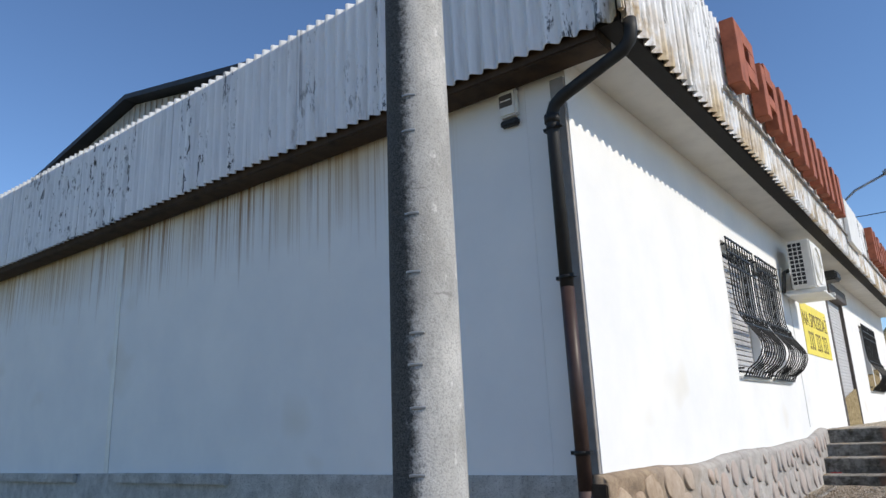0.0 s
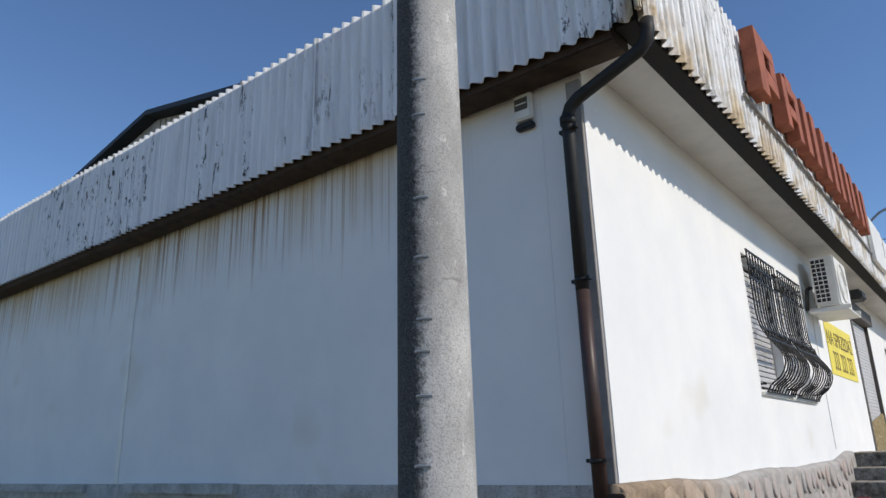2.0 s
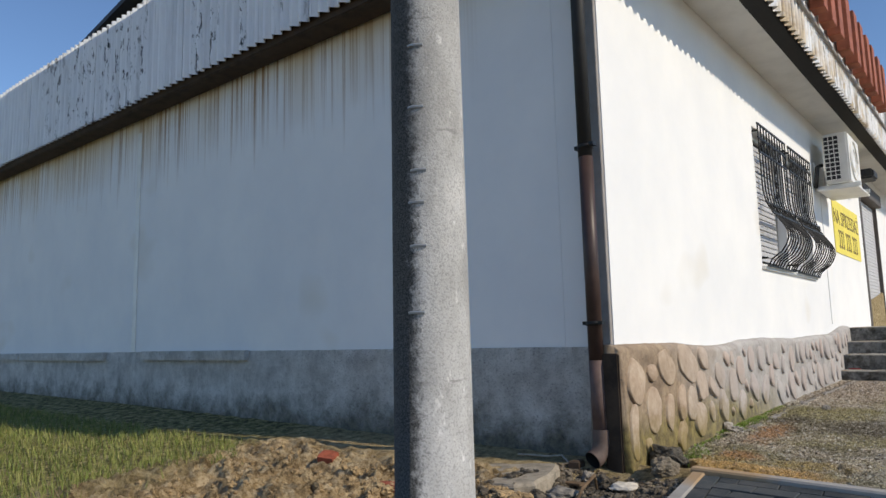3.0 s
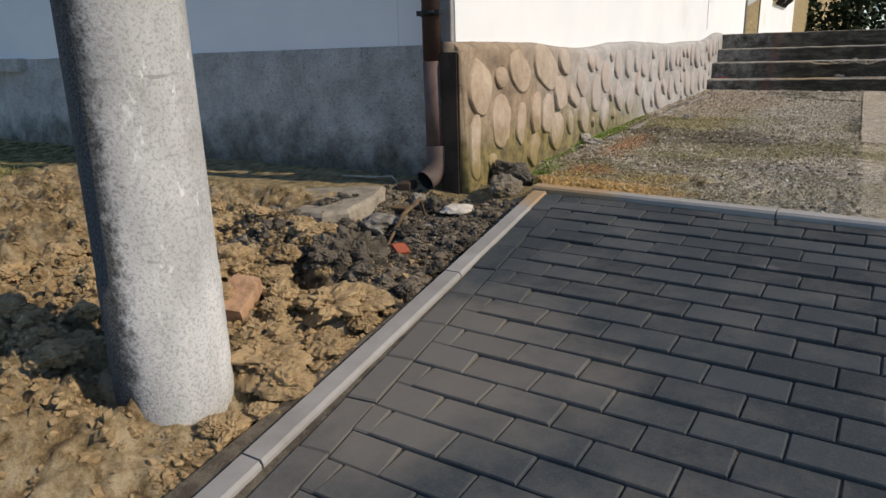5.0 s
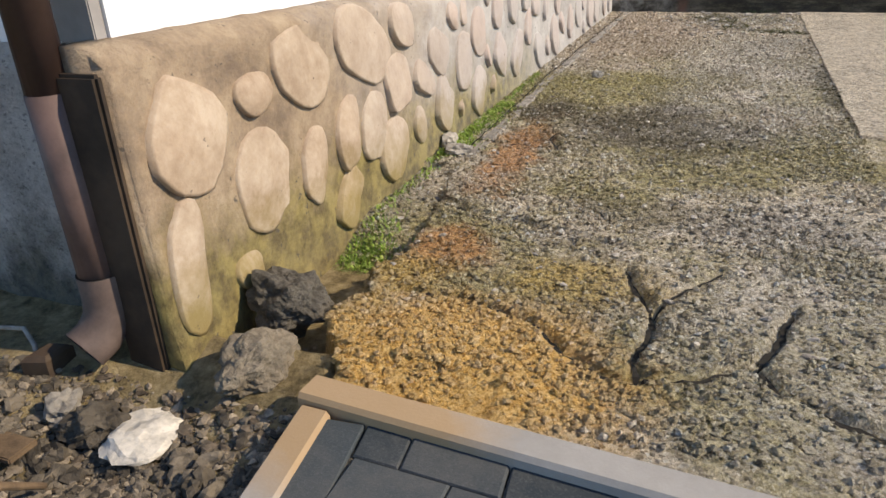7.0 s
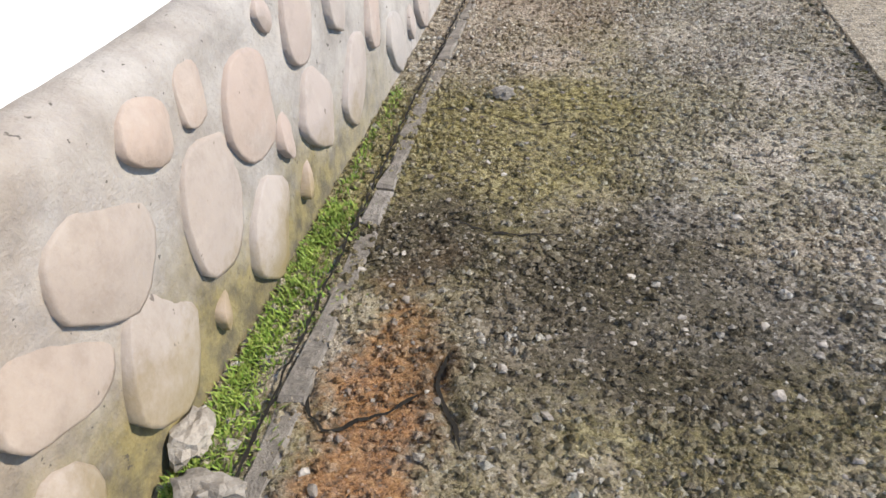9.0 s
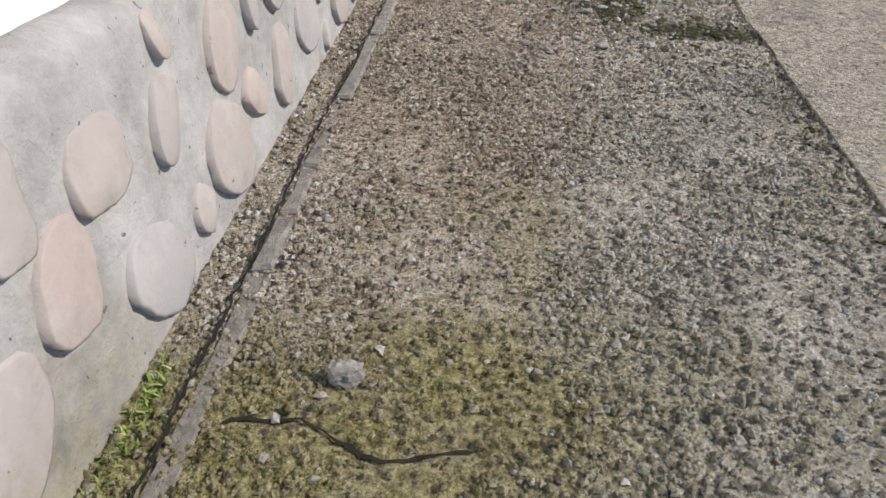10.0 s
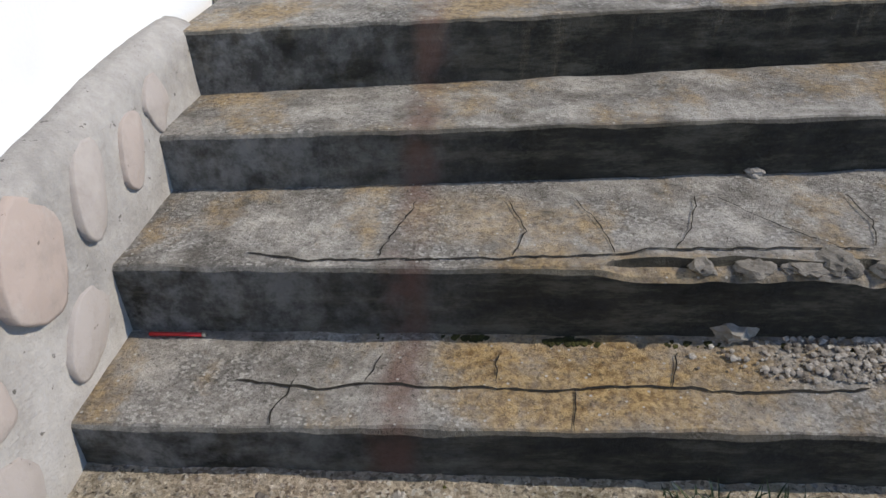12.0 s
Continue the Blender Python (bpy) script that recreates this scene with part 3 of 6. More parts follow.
def prism(outline, z0, z1, chamfer=0.0, bm=None):
    """A flat piece over a plan outline (counter-clockwise), with a small chamfer round its top."""
    b = bmesh.new() if bm is None else bm
    n = len(outline)
    cx, cy = sum(p[0] for p in outline) / n, sum(p[1] for p in outline) / n

    def ring(z, inset):
        out = []
        for x, y in outline:
            d = math.hypot(x - cx, y - cy) or 1
            out.append(b.verts.new((x - (x - cx) / d * inset, y - (y - cy) / d * inset, z)))
        return out
    rings = [ring(z0, 0), ring(z1 - chamfer, 0)] + ([ring(z1, chamfer * 1.4)] if chamfer else [])
    for lo, hi in zip(rings, rings[1:]):
        for k in range(n):
            b.faces.new((lo[k], lo[(k + 1) % n], hi[(k + 1) % n], hi[k]))
    b.faces.new(rings[-1])
    b.faces.new(rings[0][::-1])
    return b


def clip(outline, px, py, nx, ny):
    """The side of an outline on which (p - P).n <= 0."""
    out = []
    for (ax, ay), (bx, by) in zip(outline, outline[1:] + outline[:1]):
        da, db = (ax - px) * nx + (ay - py) * ny, (bx - px) * nx + (by - py) * ny
        if da <= 0:
            out.append((ax, ay))
        if da * db < 0:
            f = da / (da - db)
            out.append((ax + f * (bx - ax), ay + f * (by - ay)))
    return out


def lump(rng, size, rough=0.35, level=2, flat=1.0, bm=None, at=(0, 0, 0), sharp=3.4):
    """An uneven stone or clod."""
    b = bmesh.new() if bm is None else bm
    made = bmesh.ops.create_icosphere(b, subdivisions=level, radius=1.0)["verts"]
    seed = Vector((rng.uniform(-50, 50), rng.uniform(-50, 50), rng.uniform(-50, 50)))
    turn = Euler((rng.uniform(0, 6), rng.uniform(0, 6), rng.uniform(0, 6))).to_matrix()
    stretch = Vector((rng.uniform(0.75, 1.25), rng.uniform(0.75, 1.25), rng.uniform(0.7, 1.1)))
    for v in made:
        p = turn @ Vector(v.co)
        d = 1 + rough * noise.noise(p * 1.2 + seed) * 1.6 + rough * 0.9 * noise.noise(p * sharp + seed) + rough * 0.5 * (0.3 - abs(noise.noise(p * sharp * 2.3 + seed)))
        q = Vector((p.x * stretch.x, p.y * stretch.y, p.z * stretch.z)) * d
        v.co = Vector((q.x * size, q.y * size, q.z * size * flat)) + Vector(at)
    return b


def from_arrays(name, verts, faces, material, smooth=False):
    me = bpy.data.meshes.new(name)
    me.from_pydata(verts, [], faces)
    me.update()
    me.materials.append(material)
    if smooth:
        me.polygons.foreach_set("use_smooth", [True] * len(me.polygons))
    return new(name, me)


def steps_of(a, b, d):
    n = max(1, round((b - a) / d))
    return [a + (b - a) * i / n for i in range(n + 1)]


def grid_object(name, xs, ys, height, material, skirt=0.0):
    verts = [(x, y, height(x, y)) for y in ys for x in xs]
    n = len(xs)
    faces = [(j * n + i, j * n + i + 1, (j + 1) * n + i + 1, (j + 1) * n + i) for j in range(len(ys) - 1) for i in range(n - 1)]
    if skirt:
        edge = [i for i in range(n)] + [j * n + n - 1 for j in range(1, len(ys))] + [(len(ys) - 1) * n + i for i in range(n - 2, -1, -1)] + [j * n for j in range(len(ys) - 2, 0, -1)]
        base = len(verts)
        verts += [(verts[k][0], verts[k][1], verts[k][2] - skirt) for k in edge]
        m = len(edge)
        faces += [(edge[(k + 1) % m], edge[k], base + k, base + (k + 1) % m) for k in range(m)]
    return from_arrays(name, verts, faces, material, True)


def soft(a, b, v):
    f = min(1.0, max(0.0, (v - a) / (b - a)))
    return f * f * (3 - 2 * f)


def along(p, pts):
    """Distance in plan from p to a polyline."""
    best = 9.0
    for (ax, ay), (bx, by) in zip(pts, pts[1:]):
        dx, dy = bx - ax, by - ay
        f = max(0, min(1, ((p[0] - ax) * dx + (p[1] - ay) * dy) / (dx * dx + dy * dy + 1e-9)))
        best = min(best, math.hypot(p[0] - ax - f * dx, p[1] - ay - f * dy))
    return best


# ---- levels of the ground ----
def paving_z(x, y):
    return -0.672 - 0.012 * x + 0.1257 * y


def yard_z(x, y):
    return -0.752 + 0.020 * y - 0.018 * x


def soil_z(x, y):
    z = -0.715 - 0.013 * max(-9, min(x, 0)) + 0.092 * max(-4.5, min(y, 0))
    near = soft(-3.4, -2.2, x) * soft(-0.35, -0.8, y)
    z += near * (0.0 + 0.07 * noise.fractal(Vector((x * 2.3, y * 2.3, 3.1)), 0.9, 2.1, 3) + 0.17 * (0.33 - abs(noise.noise(Vector((x * 5.0, y * 5.0, 7.0))))) + 0.06 * (0.35 - abs(noise.noise(Vector((x * 13, y * 13, 2.0))))) + 0.026 * noise.fractal(Vector((x * 24, y * 24, 7.0)), 0.6, 2.0, 4) + 0.022 * (0.3 - abs(noise.noise(Vector((x * 30, y * 30, 12.0))))))
    z += 0.012 * noise.noise(Vector((x * 6, y * 6, 1.0)))
    hole = math.hypot((x - 0.22) / 0.42, (y + 0.62) / 0.55)
    z -= 0.10 * soft(1.3, 0.4, hole)
    z -= 0.12 * soft(1.2, 0.3, math.hypot((x - 0.24) / 0.19, (y + 1.47) / 0.10))
    ridge = math.hypot((x + 0.15) / 0.9, (y + 1.75) / 0.45)
    z += 0.03 * soft(1.2, 0.3, ridge)
    if y < -0.1:
        f = soft(0.50, 0.06, left_kerb_x(max(y, -6)) - x)
        z = z * (1 - f) + f * (paving_z(x, max(y, -6)) - 0.045 + 0.3 * (z - (-0.715 + 0.092 * max(-4.5, y))))
    return z


def left_kerb_x(y):
    """The outer face of the kerb that runs towards the street."""
    return 0.527 - 0.058 * (y + 0.154)


def ground_z(x, y):
    if y > -0.02 and x > 0.0:
        return yard_z(min(x, 8), min(y, 12)) - 0.10
    s = soil_z(x, y)
    k = left_kerb_x(y) if y > -6 else 0.9
    if x > k - 0.02:
        return paving_z(min(x, 10), max(y, -6)) - 0.09
    if y > -0.02:
        return -0.9
    return s


xs = [-400, -150, -60, -25, -14, -10, -8, -6.5, -5.6] + steps_of(-5, -2.65, 0.05) + steps_of(-2.6, -1.1, 0.022) + steps_of(-1.085, 0.84, 0.011) + steps_of(1.0, 6, 0.4) + [8, 12, 25, 60, 150, 400]
ys = [-400, -150, -60, -25, -12, -8, -6.5, -5.6] + steps_of(-5, -3.45, 0.05) + steps_of(-3.4, -2.42, 0.022) + steps_of(-2.4, 0.05, 0.011) + steps_of(0.4, 9, 0.5) + [12, 25, 60, 150, 400]
tagged(grid_object("ground", xs, ys, ground_z, M_SOIL), "churned clay soil turning to thin grass", "ground", kind="structure")

# ---- yard of old concrete, with cracks ----
CRACKS = [
    [(0.28, 1.14), (0.45, 0.99), (0.65, 0.98), (0.84, 0.91), (1.02, 0.88)],
    [(0.40, 0.28), (0.50, 0.38), (0.61, 0.39), (0.75, 0.37), (0.88, 0.31), (0.99, 0.18), (1.10, 0.12), (1.17, 0.11)],
    [(1.055, 0.72), (1.135, 0.54), (1.17, 0.45), (1.165, 0.34), (1.145, 0.21), (1.165, 0.13), (1.26, 0.16), (1.33, 0.21), (1.42, 0.29), (1.47, 0.44), (1.51, 0.59)],
    [(1.42, 0.27), (1.46, 0.18), (1.525, 0.15), (1.58, 0.11), (1.70, 0.06)],
    [(0.25, 1.92), (0.31, 1.81), (0.34, 1.775), (0.38, 1.79), (0.455, 1.84), (0.51, 1.89)],
    [(0.55, 2.00), (0.535, 1.94), (0.57, 1.87), (0.62, 1.78)],
    [(0.30, 3.18), (0.45, 3.20), (0.62, 3.12), (0.80, 3.16)],
    [(1.17, 0.47), (1.21, 0.57), (1.275, 0.67), (1.33, 0.75)],
    [(0.45, 2.52), (0.60, 2.47), (0.78, 2.50)],
]
YARD_EDGE = [(-0.30, 0.56), (-0.08, 0.53), (0.09, 0.40), (0.17, 0.374), (0.29, 0.40), (0.44, 0.34), (0.60, 0.39), (0.92, 0.36), (1.20, 0.30), (1.50, 0.24)]


def yard_edge_x(y):
    """The broken edge of the yard beside the plinth, near the kerb."""
    for (ya, xa), (yb, xb) in zip(YARD_EDGE, YARD_EDGE[1:]):
        if y <= yb:
            return xa + (xb - xa) * max(0.0, (y - ya) / (yb - ya))
    return 0.0


KERB_A, KERB_B = Vector((0.541, -0.154)), Vector((1.604, -0.212))


def kerb_back_y(x):
    return -0.154 - 0.0546 * (x - 0.541)


def yard_surface(x, y):
    z = yard_z(x, y) + 0.010 * noise.noise(Vector((x * 1.7, y * 1.7, 0))) + 0.005 * noise.fractal(Vector((x * 14, y * 14, 2)), 0.7, 2, 3)
    z += 0.0035 * noise.noise(Vector((x * 46, y * 46, 5)))
    wob = Vector((noise.noise(Vector((x * 9, y * 9, 0))), noise.noise(Vector((x * 9, y * 9, 9)))))
    for i, c in enumerate(CRACKS):
        d = along((x + 0.02 * wob.x, y + 0.02 * wob.y), c)
        z -= (0.022 if i < 4 else 0.010) * soft(0.028, 0.008, d)
        z += 0.004 * soft(0.06, 0.02, d) * soft(0.01, 0.03, d)
    if y < 1.3:
        z += 0.016 * soft(1.25, 0.95, y) * noise.noise(Vector((math.floor(x * 1.9 + 0.3), math.floor(y * 2.1), 3.7)) * 7.3) * soft(0.02, 0.06, min(along((x, y), c) for c in CRACKS[:4]))
    if y < 0.9:
        z += soft(0.5, -0.1, y) * (0.045 + 0.012 * noise.noise(Vector((x * 5, y * 5, 4))))
        z += 0.030 * math.exp(-((x - 0.68) / 0.24) ** 2 - ((y - 0.12) / 0.17) ** 2)
    if y < 1.45:
        xe = yard_edge_x(y) + 0.018 * wob.x + 0.008 * noise.noise(Vector((x * 31, y * 31, 6)))
        z += 0.012 * soft(0.16, 0.03, x - xe) * soft(1.0, 0.3, y)
        z -= (0.13 * soft(1.0, 0.45, y) + 0.02) * soft(0.010, -0.018, x - xe)
    return z


yx, yv = steps_of(0.05, 2.0, 0.0135), steps_of(0.0, 1.0, 1 / 500)
verts, faces = [], []
for v in yv:
    for x in yx:
        y0 = kerb_back_y(x) + 0.002
        y = y0 + (6.62 - y0) * v
        verts.append((x, y, yard_surface(x, y)))
n = len(yx)
faces = [(j * n + i, j * n + i + 1, (j + 1) * n + i + 1, (j + 1) * n + i) for j in range(len(yv) - 1) for i in range(n - 1)]
yard = tagged(from_arrays("pavement_yard", verts, faces, M_YARD, True), "cracked mossy old concrete yard beside the plinth", "pavement", kind="structure")
side_x, side_v = steps_of(1.995, 8.0, 0.06), steps_of(0, 1, 1 / 60)


def outer_yard(x, y):
    return yard_z(x, y) + 0.006 * noise.fractal(Vector((x * 9, y * 9, 2)), 0.7, 2, 3) + (soft(0.5, -0.1, y) * 0.04)


verts = []
for v in side_v:
    for x in side_x:
        y0 = kerb_back_y(x) + 0.002
        verts.append((x, y0 + (6.62 - y0) * v, outer_yard(x, y0 + (6.62 - y0) * v)))
n = len(side_x)
faces = [(j * n + i, j * n + i + 1, (j + 1) * n + i + 1, (j + 1) * n + i) for j in range(len(side_v) - 1) for i in range(n - 1)]
tagged(from_arrays("pavement_yard_outer", verts, faces, M_YARD, True), "old concrete yard with bare pebbles", "pavement", kind="structure")


def slab_edge_x(y):
    return 1.87 + 0.018 * noise.noise(Vector((0, y * 3, 0))) + 0.006 * noise.noise(Vector((0, y * 17, 0)))


sy, su = steps_of(2.28, 6.60, 0.03), steps_of(0, 1, 1 / 70)
verts, faces = [], []
for y in sy:
    x0 = slab_edge_x(y)
    for k, u in enumerate([-1] + su):
        x = x0 + 5.6 * max(u, 0) ** 1.6
        lift = 0.012 if u >= 0 else -0.012
        yy = y + (0.01 * noise.noise(Vector((x * 9, 0, 3))) if y in (sy[0],) else 0)
        verts.append((x, yy, yard_z(x, y) + lift + 0.004 * noise.fractal(Vector((x * 13, y * 13, 8)), 0.7, 2, 3)))
n = len(su) + 1
faces = [(j * n + i, j * n + i + 1, (j + 1) * n + i + 1, (j + 1) * n + i) for j in range(len(sy) - 1) for i in range(n - 1)]
base = len(verts)
verts += [(v[0], v[1] - 0.004, v[2] - 0.06) for v in verts[:n]]
faces += [(i + 1, i, base + i, base + i + 1) for i in range(n - 1)]
tagged(from_arrays("pavement_slab", verts, faces, M_SLAB, True), "raised pale concrete slab with a straight broken edge", "pavement", kind="structure")

# ---- front plinth with set field stones ----
def plinth_x(y, f):
    """The face of the front plinth; f runs from its foot (0) to its top (1)."""
    flare = 0.055 * soft(0.35, -0.1, y) * (1 - f)
    return 0.088 + 0.014 * (1 - f) + flare + 0.010 * noise.noise(Vector((0.3, y * 2.3, f * 1.7))) + 0.004 * noise.noise(Vector((0.9, y * 11, f * 6)))


def plinth_top(y):
    dip = 0.045 * math.exp(-((y - 1.8) / 0.7) ** 2) + 0.025 * math.exp(-((y - 4.5) / 0.8) ** 2)
    return -0.018 - dip + 0.008 * noise.noise(Vector((0, y * 2.6, 1.0))) + 0.11 * soft(6.3, 7.5, y) + 0.004 * noise.noise(Vector((0, y * 14, 1.0)))


py = steps_of(-0.13, 7.62, 0.03)
pf = [0, 0.12, 0.25, 0.37, 0.5, 0.62, 0.75, 0.87, 0.95, 1.0]
verts = []
for y in py:
    top = plinth_top(y)
    for f in pf:
        z = -0.92 + (top - 0.035 + 0.92) * f
        verts.append((plinth_x(y, f), y - (0.02 * (0.7 - f) if y < -0.12 else 0), z))
    verts.append((plinth_x(y, 1) - 0.010, y, top - 0.018))
    verts.append((plinth_x(y, 1) - 0.028, y, top - 0.004))
    verts.append((0.035, y, top + 0.006))
    verts.append((-0.02, y, top + 0.012))
    verts.append((-0.02, y, -0.92))
n = len(pf) + 5
faces = [(j * n + i, j * n + (i + 1) % n, (j + 1) * n + (i + 1) % n, (j + 1) * n + i) for j in range(len(py) - 1) for i in range(n)]
faces += [tuple(range(n - 1, -1, -1)), tuple((len(py) - 1) * n + i for i in range(n))]
front_plinth = tagged(from_arrays("wall_plinth_front", verts, faces, M_MORTAR, True), "mortar plinth set with rounded field stones", "plinth", kind="structure")
wet = part("plinth_end", box(-0.019, 0.094, -0.156, -0.131, -0.92, -0.06, 0.008), M_WET, front_plinth, "dark wet end face of the plinth")

STONES = [
    (0.06, -0.26, 0.27, 0.27, 22), (0.19, -0.66, 0.13, 0.11, 14), (0.34, -0.45, 0.28, 0.30, 27), (0.36, -0.20, 0.17, 0.11, 1),
    (0.60, -0.49, 0.15, 0.25, 15), (0.61, -0.18, 0.34, 0.24, 9), (0.80, -0.66, 0.18, 0.22, 48), (0.83, -0.45, 0.18, 0.26, 18),
    (1.01, -0.17, 0.42, 0.25, 20), (1.03, -0.47, 0.22, 0.25, 21), (1.17, -0.60, 0.25, 0.24, 32), (1.25, -0.34, 0.24, 0.21, -5),
    (1.34, -0.14, 0.25, 0.16, 17), (1.45, -0.56, 0.17, 0.14, 50), (1.53, -0.38, 0.25, 0.14, 20), (1.69, -0.30, 0.27, 0.20, 22),
]
STONES += [
    (1.74, -0.53, 0.24, 0.23, 35), (1.88, -0.17, 0.16, 0.11, 26), (2.02, -0.39, 0.24, 0.27, 12), (2.04, -0.17, 0.11, 0.12, 8),
    (2.21, -0.57, 0.22, 0.24, 43), (2.24, -0.29, 0.23, 0.24, 16), (2.39, -0.13, 0.10, 0.07, 36), (2.58, -0.21, 0.21, 0.22, 26),
    (2.62, -0.45, 0.29, 0.21, 35), (2.85, -0.20, 0.18, 0.23, 21), (2.93, -0.49, 0.22, 0.30, 51), (3.12, -0.18, 0.14, 0.19, 16),
    (3.20, -0.38, 0.20, 0.23, 40), (3.39, -0.25, 0.22, 0.17, -1), (3.47, -0.55, 0.30, 0.21, 32), (3.65, -0.30, 0.14, 0.20, 34),
]
STONES += [
    (3.71, -0.12, 0.07, 0.11, -15), (3.72, -0.56, 0.14, 0.12, 36), (3.94, -0.52, 0.32, 0.24, 35), (4.04, -0.27, 0.23, 0.27, 40),
    (4.19, -0.47, 0.20, 0.13, 34), (4.27, -0.18, 0.12, 0.24, 2), (4.45, -0.49, 0.20, 0.25, 32), (4.51, -0.20, 0.26, 0.24, 19),
    (4.74, -0.18, 0.15, 0.19, 24), (4.81, -0.45, 0.34, 0.25, 20), (4.92, -0.22, 0.12, 0.15, 33), (5.01, -0.39, 0.14, 0.14, 24),
    (5.02, -0.58, 0.09, 0.12, 37), (5.07, -0.13, 0.14, 0.10, 21), (5.13, -0.29, 0.13, 0.12, 22), (5.28, -0.14, 0.13, 0.12, 9),
]
STONES += [
    (5.29, -0.50, 0.30, 0.28, 21), (5.49, -0.18, 0.16, 0.24, 19), (5.61, -0.49, 0.27, 0.25, 8), (5.79, -0.19, 0.32, 0.24, 17),
    (6.02, -0.48, 0.26, 0.27, 37), (6.13, -0.23, 0.22, 0.15, -17), (6.33, -0.51, 0.18, 0.19, 53), (6.37, -0.31, 0.15, 0.12, 19),
    (6.41, -0.09, 0.10, 0.11, 12), (6.63, -0.14, 0.24, 0.24, 36), (6.70, -0.38, 0.16, 0.24, 59), (6.87, -0.11, 0.14, 0.22, 25),
    (7.09, -0.10, 0.13, 0.20, 30), (7.28, -0.05, 0.16, 0.14, 49), (-0.04, -0.56, 0.13, 0.34, 8),
]
STONES += [(1.95, -0.60, 0.07, 0.08, 60), (2.46, -0.58, 0.06, 0.10, 50), (2.39, -0.42, 0.11, 0.11, 32)]
rng = random.Random(5)
for y, z, w, h, tilt in STONES:
    b = bmesh.new()
    seg, rings = 22, 5
    seed = rng.uniform(0, 90)
    ca, sa = math.cos(radians(tilt)), math.sin(radians(tilt))
    power = rng.uniform(2.0, 2.8)
    egg = rng.uniform(-0.02, 0.13)
    proud, dome = rng.uniform(0.012, 0.024), rng.uniform(0.008, 0.018)
    f = (z + 0.92) / 0.9
    x0 = plinth_x(y, f)
    loops = []
    for r in range(rings + 1):
        q = r / rings
        ring_r = (1.0, 1.0, 0.93, 0.72, 0.4, 0.0)[r]
        loop = []
        for k in range(seg if r < rings else 1):
            a = 2 * math.pi * k / seg
            sx = math.copysign(abs(math.cos(a)) ** (2 / power), math.cos(a))
            sz = math.copysign(abs(math.sin(a)) ** (2 / power), math.sin(a))
            wob = 1 + 0.20 * noise.noise(Vector((math.cos(a) * 1.0, math.sin(a) * 1.0, seed))) + 0.07 * noise.noise(Vector((math.cos(a) * 2.6, math.sin(a) * 2.6, seed))) + egg * math.sin(a)
            u, v = sx * w / 2 * ring_r * wob, sz * h / 2 * ring_r * wob
            lump_x = 0.007 * noise.noise(Vector((u * 14, v * 14, seed)))
            lean = proud * (0.42 - 0.62 * (2 * v / h) - 0.38 * (2 * u / w) * (1 if ca > 0 else -1))
            rise = -0.02 if r == 0 else max(lean, -0.002) + dome * (1 - ring_r ** 2) + lump_x * q
            loop.append(b.verts.new((x0 + rise, y + u * ca + v * sa, z - u * sa + v * ca)))
        loops.append(loop)
    for lo, hi in zip(loops, loops[1:]):
        for k in range(seg):
            if len(hi) == 1:
                b.faces.new((lo[k], lo[(k + 1) % seg], hi[0]))
            else:
                b.faces.new((lo[k], lo[(k + 1) % seg], hi[(k + 1) % seg], hi[k]))
    part("stone", b, M_STONE, front_plinth, smooth=True)

# ---- gable-side plinth ----
gx, gf = steps_of(-11.5, -0.14, 0.03), [0, 0.2, 0.4, 0.6, 0.8, 0.93, 1.0]
verts = []
for x in gx:
    for f in gf:
        z = -0.95 + 0.93 * f
        bulge = -0.012 - 0.012 * noise.fractal(Vector((x * 5, f * 5, 1)), 0.8, 2, 4) - 0.02 * (1 - f)
        verts.append((x, bulge - (0.006 if f < 1 else 0), z))
    verts.append((x, 0.06, -0.015))
n = len(gf) + 1
faces = [(j * n + i, (j + 1) * n + i, (j + 1) * n + i + 1, j * n + i + 1) for j in range(len(gx) - 1) for i in range(n - 1)]
gable_plinth = tagged(from_arrays("wall_plinth_gable", verts, faces, M_PLINTH), "rough grey cast plinth under the white wall", "plinth", kind="structure")
for a, b_, z0, z1 in ((-5.95, -3.88, -0.115, -0.012), (-9.6, -6.9, -0.125, -0.02), (-11.4, -9.7, -0.12, -0.02)):
    part("ledge", box(a, b_, -0.075, -0.01, z0, z1, 0.008), M_PLINTH, gable_plinth, "smoother grey concrete ledge")
part("crack_filler", tube([(-0.15, -0.035, -0.05), (-0.12, -0.05, -0.2), (-0.15, -0.05, -0.35), (-0.165, -0.055, -0.72)], 0.010, 8), M_LIMESTONE, gable_plinth, "pale cord of mortar beside the downpipe")

# ---- walls with openings ----
TOP = 3.9
WINDOWS = [(3.56, 6.00, 0.73, 2.24), (14.2, 16.6, 0.75, 2.25)]
DOOR = (10.15, 12.1, 0.03, 2.45)


def wall_cells(u0, u1, z0, z1, holes):
    """The rectangles left of a wall round its openings."""
    us = sorted({u0, u1, *(h[0] for h in holes), *(h[1] for h in holes)})
    zs = sorted({z0, z1, *(h[2] for h in holes), *(h[3] for h in holes)})
    for a, b in zip(us, us[1:]):
        for c, d in zip(zs, zs[1:]):
            if not any(h[0] <= a and b <= h[1] and h[2] <= c and d <= h[3] for h in holes):
                yield a, b, c, d


